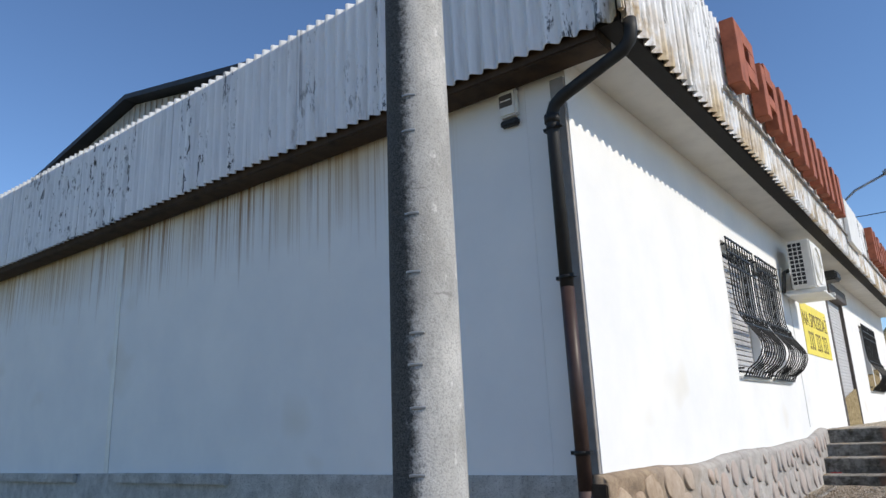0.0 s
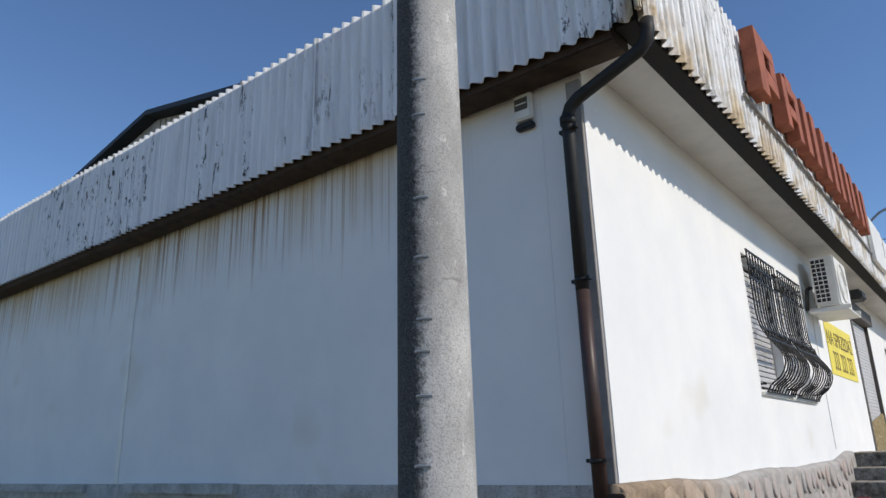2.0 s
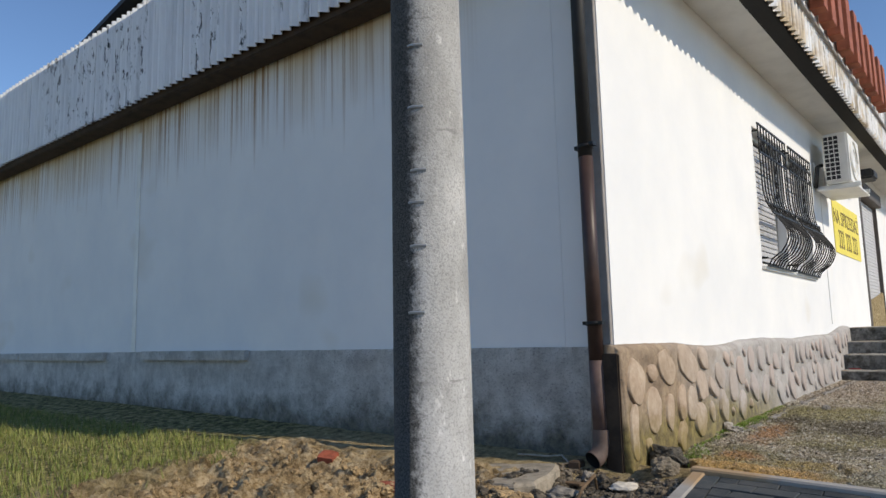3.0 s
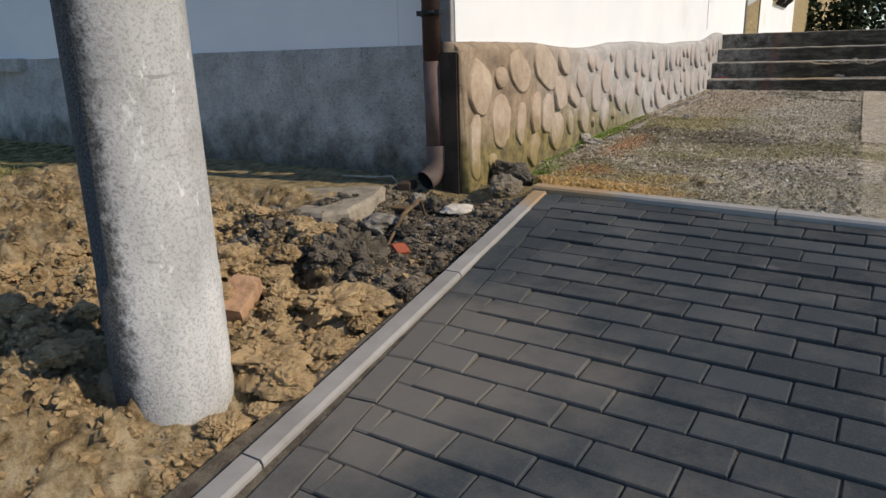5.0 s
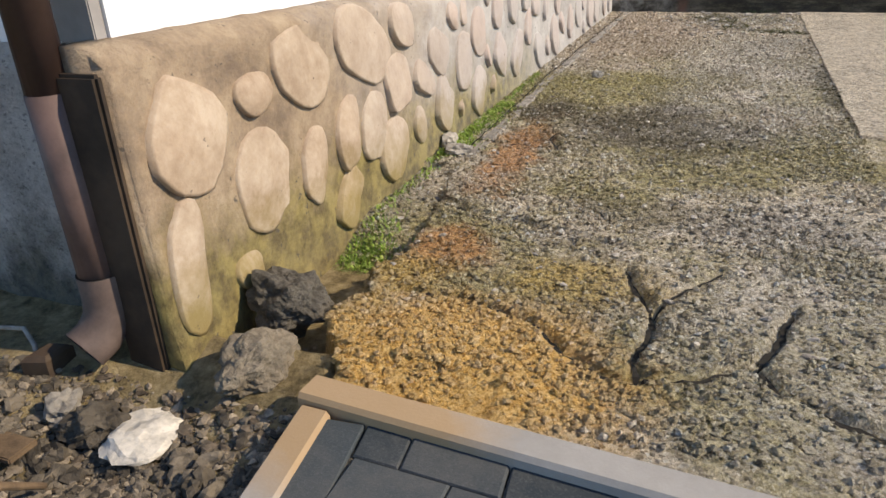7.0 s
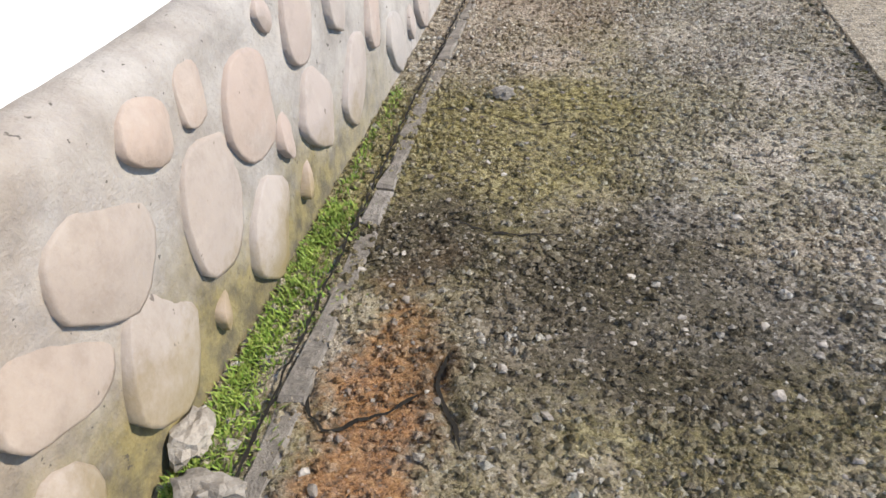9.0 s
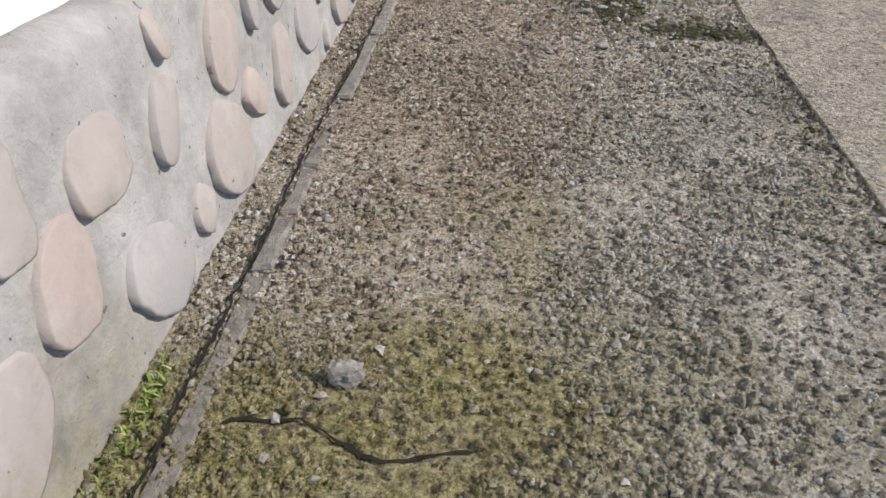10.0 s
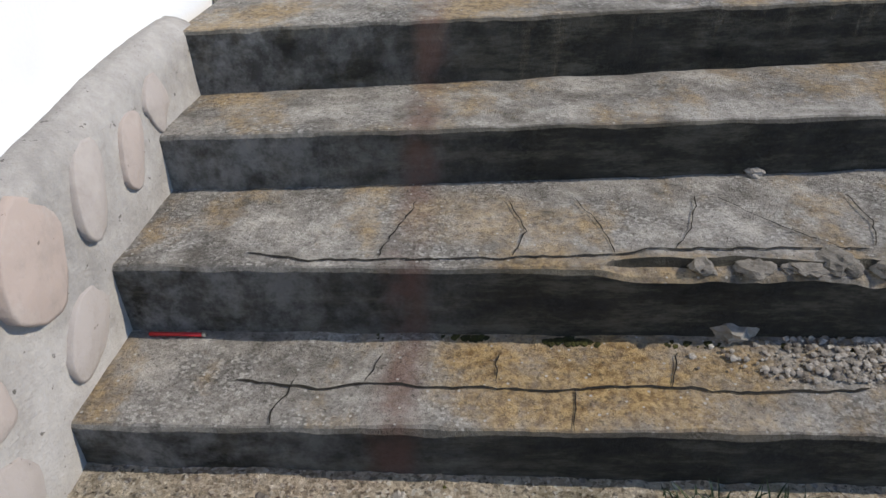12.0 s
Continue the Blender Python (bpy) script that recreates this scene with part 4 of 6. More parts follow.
b = bmesh.new()
for a, c, z0, z1 in wall_cells(0.0, 19.7, -0.10, TOP, [*WINDOWS, DOOR]):
    box(-0.35, 0.0, a, c, z0, z1, bm=b)
bmesh.ops.remove_doubles(b, verts=b.verts, dist=1e-4)
tagged(part("wall_front", b, M_WALL), "sunlit white rendered front wall", "wall", kind="structure")
tagged(part("wall_gable", box(-11.5, -0.352, 0.0, 0.35, -0.02, TOP), M_WALL), "shaded white rendered wall with rust-brown runs", "wall", kind="structure")
tagged(part("wall_back", box(-11.5, -0.36, 19.35, 19.7, -0.9, TOP), M_WALL), "white rendered end wall", "wall", kind="structure")
tagged(part("wall_far", box(-11.85, -11.502, 0, 19.7, -0.9, TOP), M_WALL), "white rendered side wall", "wall", kind="structure")
tagged(part("ceiling", box(-11.5, -0.36, 0.36, 19.3, 3.3, 3.4), M_SOFFIT), "plain flat ceiling slab", "ceiling", kind="structure")
tagged(part("roof", box(-11.9, 0.5, -0.22, 19.8, TOP + 0.003, TOP + 0.05), M_ROOF), "flat dark roof behind the cladding", "roof", kind="structure")
pil = part("trim_corner", box(-0.115, -0.006, -0.037, -0.002, -0.015, 2.8, 0.003), M_CORNER)
tagged(pil, "narrow raised grey corner strip", "trim", kind="structure")
rib = tagged(part("trim_joint", box(-6.30, -6.20, -0.006, -0.002, -0.015, 2.7, 0.002), M_WHITE), "faint pale filled joint in the render", "trim", kind="structure")
wire_trim = tagged(part("trim_conduit", box(0.002, 0.010, 6.78, 6.79, 0.13, 1.95, 0.002), M_WALL), "thin white cable conduit on the wall", "trim", kind="structure")

# ---- eaves ----
tagged(part("soffit_front", box(0.002, 0.40, -0.03, 19.7, 2.955, 3.0), M_SOFFIT), "white boarded soffit under the eaves", "soffit", kind="structure")
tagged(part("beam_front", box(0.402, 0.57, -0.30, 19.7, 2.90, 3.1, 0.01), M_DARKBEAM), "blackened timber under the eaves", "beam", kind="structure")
tagged(part("beam_gable", box(-11.5, 0.40, -0.285, -0.036, 2.835, 3.05, 0.012), M_BEAM), "brown stained timber beam under the cladding", "beam", kind="structure")

WAVE, AMP = 0.131, 0.030
b = bmesh.new()
cols = []
SHEET_W = WAVE * 8
for k in range(8 * 8 + 1):
    u = SHEET_W * k / 64
    d = AMP * math.cos(2 * math.pi * u / WAVE)
    cols.append([b.verts.new((u, -d, 0.0)), b.verts.new((u, -d, 1.19)), b.verts.new((u, -d + 0.008, 1.19)), b.verts.new((u, -d + 0.008, 0.0))])
for lo, hi in zip(cols, cols[1:]):
    for k in range(4):
        b.faces.new((lo[k], lo[(k + 1) % 4], hi[(k + 1) % 4], hi[k]))
sheet_mesh = mesh_of(b, M_SHEET)
clad_gable = thing("cladding_gable", "white painted corrugated sheets with peeling dark patches", "cladding", kind="structure")
clad_front = thing("cladding_front", "white corrugated sheets with ochre and grey stains", "cladding", kind="structure")
rng = random.Random(11)
for i in range(11):
    s = new("corrugated_sheet", sheet_mesh)
    s.parent = clad_gable
    s.matrix_basis = pose(0.575 - SHEET_W * (i + 1), -0.33 - 0.004 * (i % 2), 2.90 + rng.uniform(-0.006, 0.006))
for i in range(19):
    s = new("corrugated_sheet", sheet_mesh)
    s.parent = clad_front
    s.matrix_basis = pose(0.60 + 0.004 * (i % 2), -0.31 + SHEET_W * i, 2.91 + rng.uniform(-0.006, 0.006), 0, 0, 90)
corner = part("corner_cap", box(0.585, 0.628, -0.358, -0.315, 2.93, 4.10, 0.012), M_SHEET, clad_front)

# ---- raised letters over the shop front ----
def block_letter(kind):
    """Outline strokes of a block letter, 0.7 wide and 0.68 high, as boxes in (y, z)."""
    return {
        "P": [(0, 0.28, 0, 0.68), (0.278, 0.7, 0.52, 0.68), (0.278, 0.7, 0.16, 0.34), (0.46, 0.7, 0.338, 0.522)],
        "A": [(0, 0.2, 0, 0.6), (0.5, 0.7, 0, 0.6), (0.2, 0.5, 0.46, 0.68), (0.2, 0.5, 0.18, 0.32)],
        "bar": [(0, 0.24, 0, 0.68), (0.44, 0.68, 0, 0.68)],
        "post": [(0.05, 0.32, 0, 0.68)],
    }[kind]


def letter(kind, y):
    t = thing("sign_letter", "rust-red raised block letter on the corrugated front", "letter", "letters over the shop front")
    b = bmesh.new()
    for u0, u1, v0, v1 in block_letter(kind):
        box(0.655, 0.79, y + u0, y + u1 + 0.002, 3.34 + v0, 3.34 + v1, 0.006, bm=b)
    part("face", b, M_LETTER, t)
    part("bracket", box(0.60, 0.66, y + 0.05, y + 0.12, 3.5, 3.56), M_LETTERBACK, t)
    part("bracket", box(0.60, 0.66, y + 0.1, y + 0.17, 3.85, 3.9), M_LETTERBACK, t)
    return t


for kind, y in (("P", 2.12), ("A", 3.08), ("bar", 4.0), ("post", 4.95), ("bar", 5.55), ("bar", 6.5), ("bar", 7.5)):
    letter(kind, y)
for kind, y in (("bar", 12.2), ("A", 13.1), ("bar", 14.0), ("bar", 14.9), ("A", 15.7), ("bar", 16.5)):
    letter(kind, y)
rail = thing("letter_rail", "thin grey rail below the raised letters", "rail")
part("rail", box(0.63, 0.66, 2.0, 17.4, 3.26, 3.30, 0.004), M_LETTERBACK, rail)
panel = thing("blank_sign", "blank white sign panel at the end of the letters", "sign")
part("panel", box(0.64, 0.70, 9.2, 10.6, 3.15, 3.95, 0.008), M_WHITE, panel)

# ---- downpipe ----
pipe = thing("downpipe", "brown rainwater downpipe bent in from the eaves", "downpipe", at=(-0.062, -0.145, -0.70))
down = Matrix.Translation((0.082, 0.10, 0.70))


def moved(b, m):
    bmesh.ops.transform(b, matrix=m, verts=b.verts)
    return b


part("upper_pipe", moved(tube([(0.585, -0.16, 2.93), (0.585, -0.16, 2.85), (0.57, -0.16, 2.78), (0.52, -0.157, 2.73), (0.02, -0.115, 2.57), (-0.05, -0.103, 2.53), (-0.078, -0.10, 2.47), (-0.082, -0.10, 2.38), (-0.082, -0.10, 1.2)], 0.046, 18), down), M_RUBBER, pipe, "black bent upper pipe", True)
part("collar", moved(tube([(-0.082, -0.10, 2.40), (-0.082, -0.10, 2.46)], 0.057, 18), down), M_RUBBER, pipe, smooth=True)
part("middle_pipe", moved(tube([(-0.080, -0.10, 1.201), (-0.076, -0.10, -0.1)], 0.047, 18), down), M_PIPE, pipe, smooth=True)
part("lower_pipe", moved(tube([(-0.076, -0.10, -0.101), (-0.070, -0.10, -0.55)], 0.049, 18), down), M_PIPELOW, pipe, "faded reddish lower pipe", True)
b = bmesh.new()
bend = [(-0.066, -0.10, -0.52), (-0.067, -0.10, -0.595), (-0.072, -0.110, -0.640), (-0.082, -0.140, -0.678), (-0.095, -0.178, -0.698)]
tube(bend, 0.056, 18, False, b)
# added black inner tube that paints the shade inside the mouth
part("spout_lining", moved(tube(bend, 0.051, 18, False), down), M_RUBBER, pipe, "black inner tube for the shade inside the spout", True)
part("spout", moved(b, down), M_SPOUT, pipe, "worn grey spout", True)
for z in (1.27, 0.13, 2.36):
    c = part("clamp", moved(tube([(-0.08, -0.10, z - 0.018), (-0.08, -0.10, z + 0.012)], 0.050, 18), down), M_IRON, pipe, smooth=True)
    part("bolt", moved(box(-0.155, -0.135, -0.11, 0.012, z - 0.012, z + 0.012), down), M_IRON, c)
    part("bolt", moved(box(-0.03, 0.0, -0.15, -0.10, z - 0.01, z + 0.012), down), M_IRON, c)

# ---- alarm box ----
alarm = thing("alarm_box", "small white alarm box with a dark emblem", "alarm")
part("housing", box(-0.555, -0.40, -0.062, -0.002, 2.62, 2.84, 0.012), M_WHITE, alarm)
part("emblem", box(-0.545, -0.43, -0.066, -0.063, 2.70, 2.80), M_FRAME, alarm)
part("emblem_bar", box(-0.535, -0.44, -0.069, -0.067, 2.745, 2.755), M_WHITE, alarm)
# dark underside, built as a separate block below the housing
part("beacon", box(-0.555, -0.40, -0.058, -0.002, 2.545, 2.60, 0.012), M_GRILLE, alarm, "dark underside of the box")

# ---- windows with wrought-iron grilles ----
def window(i, y0, y1, z0, z1):
    t = thing("window_%d" % i, "dark framed window behind a grey slatted blind", "window", kind="structure")
    mid = (y0 + y1) / 2
    for a, c, e, f in ((y0, y1, z0, z0 + 0.06), (y0, y1, z1 - 0.06, z1), (y0, y0 + 0.06, z0, z1), (y1 - 0.06, y1, z0, z1), (mid - 0.06, mid + 0.06, z0, z1)):
        part("window_frame", box(-0.16, -0.10, a, c, e, f, 0.004), M_WHITE, t)
    for a, c in ((y0 + 0.06, mid - 0.06), (mid + 0.06, y1 - 0.06)):
        part("pane", box(-0.142, -0.136, a, c, z0 + 0.06, z1 - 0.06), M_GLASS, t)
        for k in range(int((z1 - z0 - 0.14) / 0.06)):
            zz = z0 + 0.09 + k * 0.06
            part("slat", box(-0.128, -0.112, a + 0.01, c - 0.01, zz, zz + 0.05, 0.003), M_SHUTTER, t)
    part("window_sill", box(-0.10, 0.035, y0 - 0.03, y1 + 0.03, z0 - 0.035, z0 - 0.003, 0.006), M_WHITE, t)
    part("pier", box(-0.10, -0.004, mid - 0.065, mid + 0.065, z0 - 0.002, z1), M_WALL, t, "white rendered pier between two lights")
    return t


def grille(y0, y1, z0, z1):
    t = thing("window_grille", "black wrought-iron window grille bellied towards its foot", "grille", "window grilles")
    h = z1 - z0

    def belly(f):
        return 0.055 + 0.21 * math.exp(-((f - 0.20) / 0.17) ** 2) * soft(0.0, 0.10, f)
    n = 11
    for i in range(n):
        y = y0 + 0.02 + (y1 - y0 - 0.04) * i / (n - 1)
        part("bar", tube([(belly(f), y + 0.02 * math.sin(f * 7 + i) * soft(0.6, 0.3, f), z0 + h * f) for f in [k / 22 for k in range(23)]], 0.0085, 6), M_IRON, t)
    for f in (0.0, 0.36, 0.44, 0.80, 0.90, 1.0):
        part("cross_bar", box(belly(f) - 0.008, belly(f) + 0.008, y0, y1, z0 + h * f - 0.009, z0 + h * f + 0.009), M_IRON, t)
    mid = (y0 + y1) / 2
    for f0, r in ((0.62, 0.075), (0.72, 0.055), (0.53, 0.055)):
        part("scroll", tube([(0.065, mid + r * math.cos(a) * (1 - a / 11), z0 + h * f0 + r * math.sin(a) * (1 - a / 11)) for a in [k * 0.45 for k in range(20)]], 0.009, 6), M_IRON, t)
    for i in range(5):
        yy = y0 + (y1 - y0) * (i + 0.5) / 5
        part("scroll", tube([(belly(0.4) + 0.012, yy + 0.055 * math.cos(a), z0 + h * 0.40 + 0.045 * math.sin(a)) for a in [k * 0.5236 for k in range(13)]], 0.008, 6), M_IRON, t)
        part("ring", tube([(0.062, yy + 0.06 * math.cos(a), z0 + h * 0.85 + 0.06 * math.sin(a)) for a in [k * 0.5236 for k in range(13)]], 0.008, 6), M_IRON, t)
    for y in (y0, y1):
        for z in (z0 + 0.08, z1 - 0.08):
            part("anchor", box(-0.02, 0.06, y - 0.01, y + 0.01, z - 0.01, z + 0.01), M_IRON, t)
    return t


for i, (y0, y1, z0, z1) in enumerate(WINDOWS):
    window(i + 1, y0, y1, z0, z1)
    mid = (y0 + y1) / 2
    grille(y0 + 0.0, mid - 0.065, z0 + 0.0, z1 + 0.02)
    grille(mid + 0.065, y1, z0, z1 + 0.02)

# ---- door with roller shutter ----
door = thing("door_1", "closed grey roller shutter in a dark frame", "door", kind="structure")
part("door_frame", box(-0.12, 0.012, DOOR[0], DOOR[0] + 0.16, DOOR[2], DOOR[3], 0.004), M_FRAME, door)
part("door_frame", box(-0.12, 0.012, DOOR[1] - 0.06, DOOR[1], DOOR[2], DOOR[3], 0.004), M_FRAME, door)
part("shutter_box", box(-0.10, 0.10, DOOR[0] - 0.05, DOOR[1] + 0.05, DOOR[3] - 0.002, DOOR[3] + 0.24, 0.01), M_FRAME, door)
for k in range(38):
    z = DOOR[2] + 0.01 + k * 0.063
    part("slat", box(-0.075, -0.05, DOOR[0] + 0.162, DOOR[1] - 0.062, z, z + 0.059, 0.006), M_SHUTTER, door)
lamp = thing("wall_lamp", "dark hooded lamp on the wall beside the door", "lamp")
part("hood", box(0.05, 0.42, 8.9, 9.35, 2.50, 2.66, 0.03), M_GRILLE, lamp)
part("arm", box(0.002, 0.06, 9.05, 9.15, 2.48, 2.62, 0.01), M_GRILLE, lamp)

# ---- air conditioner ----
ac = thing("air_conditioner", "white outdoor air conditioner on a wall bracket", "air conditioner")
AX0, AX1, AY0, AY1, AZ0, AZ1 = 0.15, 0.46, 6.42, 7.28, 2.02, 2.72
part("casing", box(AX0, AX1, AY0, AY1, AZ0, AZ1, 0.022), M_WHITE, ac)
part("side_grille", box(AX0 + 0.02, AX0 + 0.20, AY0 - 0.006, AY0 - 0.001, AZ0 + 0.05, AZ1 - 0.04), M_GRILLE, ac, "dark side grille")
for k in range(11):
    z = AZ0 + 0.05 + k * 0.061
    part("grille_bar", box(AX0 + 0.02, AX0 + 0.20, AY0 - 0.014, AY0 - 0.007, z - 0.006, z + 0.006), M_WHITE, ac)
for k in range(4):
    x = AX0 + 0.02 + k * 0.06
    part("grille_bar", box(x - 0.005, x + 0.005, AY0 - 0.020, AY0 - 0.015, AZ0 + 0.05, AZ1 - 0.04), M_WHITE, ac)
cy, cz = AY0 + 0.36, (AZ0 + AZ1) / 2
part("fan_guard", tube([(AX1 + 0.008, cy + 0.27 * math.cos(a), cz + 0.27 * math.sin(a)) for a in [k * 0.2618 for k in range(25)]], 0.012, 8), M_WHITE, ac, smooth=True)
part("fan_guard", tube([(AX1 + 0.006, cy + 0.16 * math.cos(a), cz + 0.16 * math.sin(a)) for a in [k * 0.2618 for k in range(25)]], 0.006, 6), M_WHITE, ac, smooth=True)
for y in (AY0 + 0.06, AY1 - 0.1):
    part("bracket", box(0.002, 0.56, y, y + 0.045, AZ0 - 0.055, AZ0 - 0.002, 0.004), M_WHITE, ac)
    part("bracket", box(0.002, 0.03, y, y + 0.045, AZ0 - 0.05, AZ0 + 0.35, 0.004), M_WHITE, ac)
part("tray", box(0.06, 0.54, AY0 - 0.03, AY1 + 0.05, AZ0 - 0.085, AZ0 - 0.058, 0.004), M_WHITE, ac, "pale bracket shelf")
part("hose", tube([(0.10, AY0 + 0.12, AZ0 + 0.30), (0.07, AY0 - 0.03, AZ0 + 0.25), (0.05, AY0 - 0.05, AZ0 + 0.05), (0.03, AY0 - 0.02, AZ0 - 0.03)], 0.028, 10), M_RUBBER, ac, "black insulated hose", True)

# ---- yellow banner ----
banner = thing("banner", "yellow sale banner with dark lettering on the wall", "sign")
part("sheet", box(0.003, 0.010, 7.55, 9.72, 1.20, 2.02), M_YELLOW, banner)


def writing(text, y, z, size, parent, stretch=1.0):
    cu = bpy.data.curves.new("words", "FONT")
    cu.body, cu.size, cu.extrude, cu.align_x = text, size, 0.001, "CENTER"
    tmp = bpy.data.objects.new("words", cu)
    scene.collection.objects.link(tmp)
    me = bpy.data.meshes.new_from_object(tmp.evaluated_get(bpy.context.evaluated_depsgraph_get()))
    bpy.data.objects.remove(tmp)
    me.materials.clear()
    me.materials.append(M_INK)
    ob = new("lettering", me)
    ob.parent = parent
    ob.matrix_basis = Matrix.Translation((0.0125, y, z)) @ pose(0, 0, 0, 90, 0, 90) @ Matrix.Diagonal((stretch, 1, 1, 1))
    return ob


writing("NA SPRZEDAŻ", 8.63, 1.66, 0.33, banner, 0.98)
for k, (y, w) in enumerate(((7.85, 0.44), (8.43, 0.44), (9.01, 0.44))):
    for j in range(3):
        b = bmesh.new()
        yy = y + j * 0.15
        for u0, u1, v0, v1 in ((0, 0.10, 0.24, 0.28), (0, 0.10, 0, 0.04), (0.065, 0.10, 0.041, 0.239)):
            box(0.0115, 0.0135, yy + u0, yy + u1, 1.29 + v0, 1.29 + v1, bm=b)
        part("digit_bar", b, M_INK, banner)

# ---- concrete steps and landing ----
steps = thing("concrete_steps", "cracked concrete steps with stained risers, their shade painted in dark", "steps")
SKEWS = (0.036, 0.030, 0.095, 0.155, 0.155)
RISERS = [(6.535, -0.92, -0.502), (6.855, -0.72, -0.300), (7.225, -0.52, -0.128), (7.53, -0.40, 0.075)]


def front_y(y, x, k):
    return y + SKEWS[k] * x


def tread_z(k, x, y):
    z = RISERS[k][2] + 0.005 * noise.fractal(Vector((x * 4, k * 7, 3)), 0.7, 2, 3)
    return z + 0.008 * soft(RISERS[k][0] + 0.05, RISERS[k][0] + 0.42, y) + 0.003


for k, (y0, z0, z1) in enumerate(RISERS):
    y1 = RISERS[k + 1][0] + 0.12 if k < 3 else 8.2
    sx = steps_of(0.06, 3.2, 0.012) + steps_of(3.3, 6.5, 0.1)
    prof = []
    for x in sx:
        fy = front_y(y0, x, k) + 0.005 * noise.fractal(Vector((x * 5, k * 9, 0)), 0.7, 2, 4)
        zt = z1 + 0.005 * noise.fractal(Vector((x * 4, k * 7, 3)), 0.7, 2, 3)
        chip = 0.0
        if k == 1:
            chip = 0.036 * soft(1.24, 1.34, x) * soft(2.05, 1.85, x) * max(0.3, 0.65 + 0.6 * noise.noise(Vector((x * 6, 0, 0))))
        nick = 0.010 + 0.008 * max(0, noise.noise(Vector((x * 13, k, 2)))) + 0.012 * max(0, noise.noise(Vector((x * 3, k * 5, 6))))
        prof.append([(x, fy + 0.004, z0), (x, fy, zt - 0.11), (x, fy, zt - nick - chip), (x, fy + nick * 0.6 + chip * 0.2, zt - nick * 0.3 - chip * 0.95), (x, fy + nick + chip * 1.3, zt - chip * 0.8), (x, fy + nick + 0.004 + chip * 1.6, zt), (x, front_y(y1, x, min(k + 1, 3)), zt + 0.008), (x, front_y(y1, x, min(k + 1, 3)), z0)])
    verts = [p for row in prof for p in row]
    n = 8
    faces = [(j * n + i, (j + 1) * n + i, (j + 1) * n + (i + 1) % n, j * n + (i + 1) % n) for j in range(len(sx) - 1) for i in range(n)]
    faces += [tuple(range(n)), tuple((len(sx) - 1) * n + i for i in range(n - 1, -1, -1))]
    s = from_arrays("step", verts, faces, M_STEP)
    s.parent = steps
tagged(part("floor_landing", box(0.003, 6.5, 8.0, 24, -0.4, 0.068), M_SLAB), "grey concrete landing before the shop", "landing", kind="structure")
rng = random.Random(8)
M_CRACK = plain("crack_shadow_dirt", (0.02, 0.018, 0.015), 1.0)


def ribbon(pts, width, z_of, seed):
    """A dirt-filled crack, uneven in width, lying on a surface."""
    r = random.Random(seed)
    dense = []
    for (ax, ay), (bx, by) in zip(pts, pts[1:]):
        m = max(2, int(math.hypot(bx - ax, by - ay) / 0.018))
        dense += [(ax + (bx - ax) * i / m, ay + (by - ay) * i / m) for i in range(m)]
    dense.append(pts[-1])
    b = bmesh.new()
    rows = []
    for i, (x, y) in enumerate(dense):
        x += 0.010 * noise.noise(Vector((x * 25, y * 25, seed))) + r.uniform(-0.002, 0.002)
        y += 0.010 * noise.noise(Vector((x * 25, y * 25, seed + 7))) + r.uniform(-0.002, 0.002)
        nx, ny = dense[min(i + 1, len(dense) - 1)], dense[max(i - 1, 0)]
        d = Vector((nx[0] - ny[0], nx[1] - ny[1])).normalized()
        w = width * r.uniform(0.35, 1.0) * (0.3 if i in (0, len(dense) - 1) else 1)
        rows.append((b.verts.new((x - d.y * w, y + d.x * w, z_of(x, y))), b.verts.new((x + d.y * w, y - d.x * w, z_of(x, y)))))
    for lo, hi in zip(rows, rows[1:]):
        b.faces.new((lo[0], lo[1], hi[1], hi[0]))
    return b


for k, pts in ((0, [(0.42, 6.70), (0.62, 6.675), (0.72, 6.70), (0.92, 6.695), (1.1, 6.70), (1.35, 6.72), (1.6, 6.715), (1.85, 6.735)]),
               (0, [(0.56, 6.70), (0.53, 6.60), (0.54, 6.56)]), (0, [(1.03, 6.82), (1.02, 6.72)]), (0, [(1.2, 6.71), (1.19, 6.59)]),
               (1, [(0.40, 6.93), (0.60, 6.90), (0.80, 6.92), (1.0, 6.93), (1.30, 6.955)]), (1, [(0.80, 7.19), (0.76, 7.05), (0.73, 6.92)]),
               (1, [(1.22, 7.23), (1.28, 7.08), (1.30, 6.96)]), (1, [(1.55, 7.24), (1.50, 7.08), (1.45, 6.99)]), (1, [(1.60, 7.24), (1.72, 7.10), (1.83, 7.02)]),
               (1, [(1.95, 7.28), (1.96, 7.12), (1.92, 7.02)]), (1, [(1.30, 6.955), (1.42, 6.99), (1.56, 6.985), (1.72, 7.0), (1.90, 7.01)]), (1, [(1.05, 7.2), (1.09, 7.06), (1.06, 6.94)]), (0, [(0.75, 6.80), (0.72, 6.70)]), (0, [(1.45, 6.84), (1.42, 6.72)])):
    part("crack", ribbon(pts, 0.0045 if len(pts) > 4 else 0.0024, lambda x, y: tread_z(k, x, y), len(pts) + k * 31 + int(pts[0][0] * 100)), M_CRACK, steps, "dark dirt-filled crack")

for k, c in enumerate(CRACKS):
    part("crack", ribbon(c, 0.010 if k < 4 else 0.006, lambda x, y: yard_surface(x, y) + 0.006, 50 + k), M_CRACK, yard, "dark dirt-filled crack")

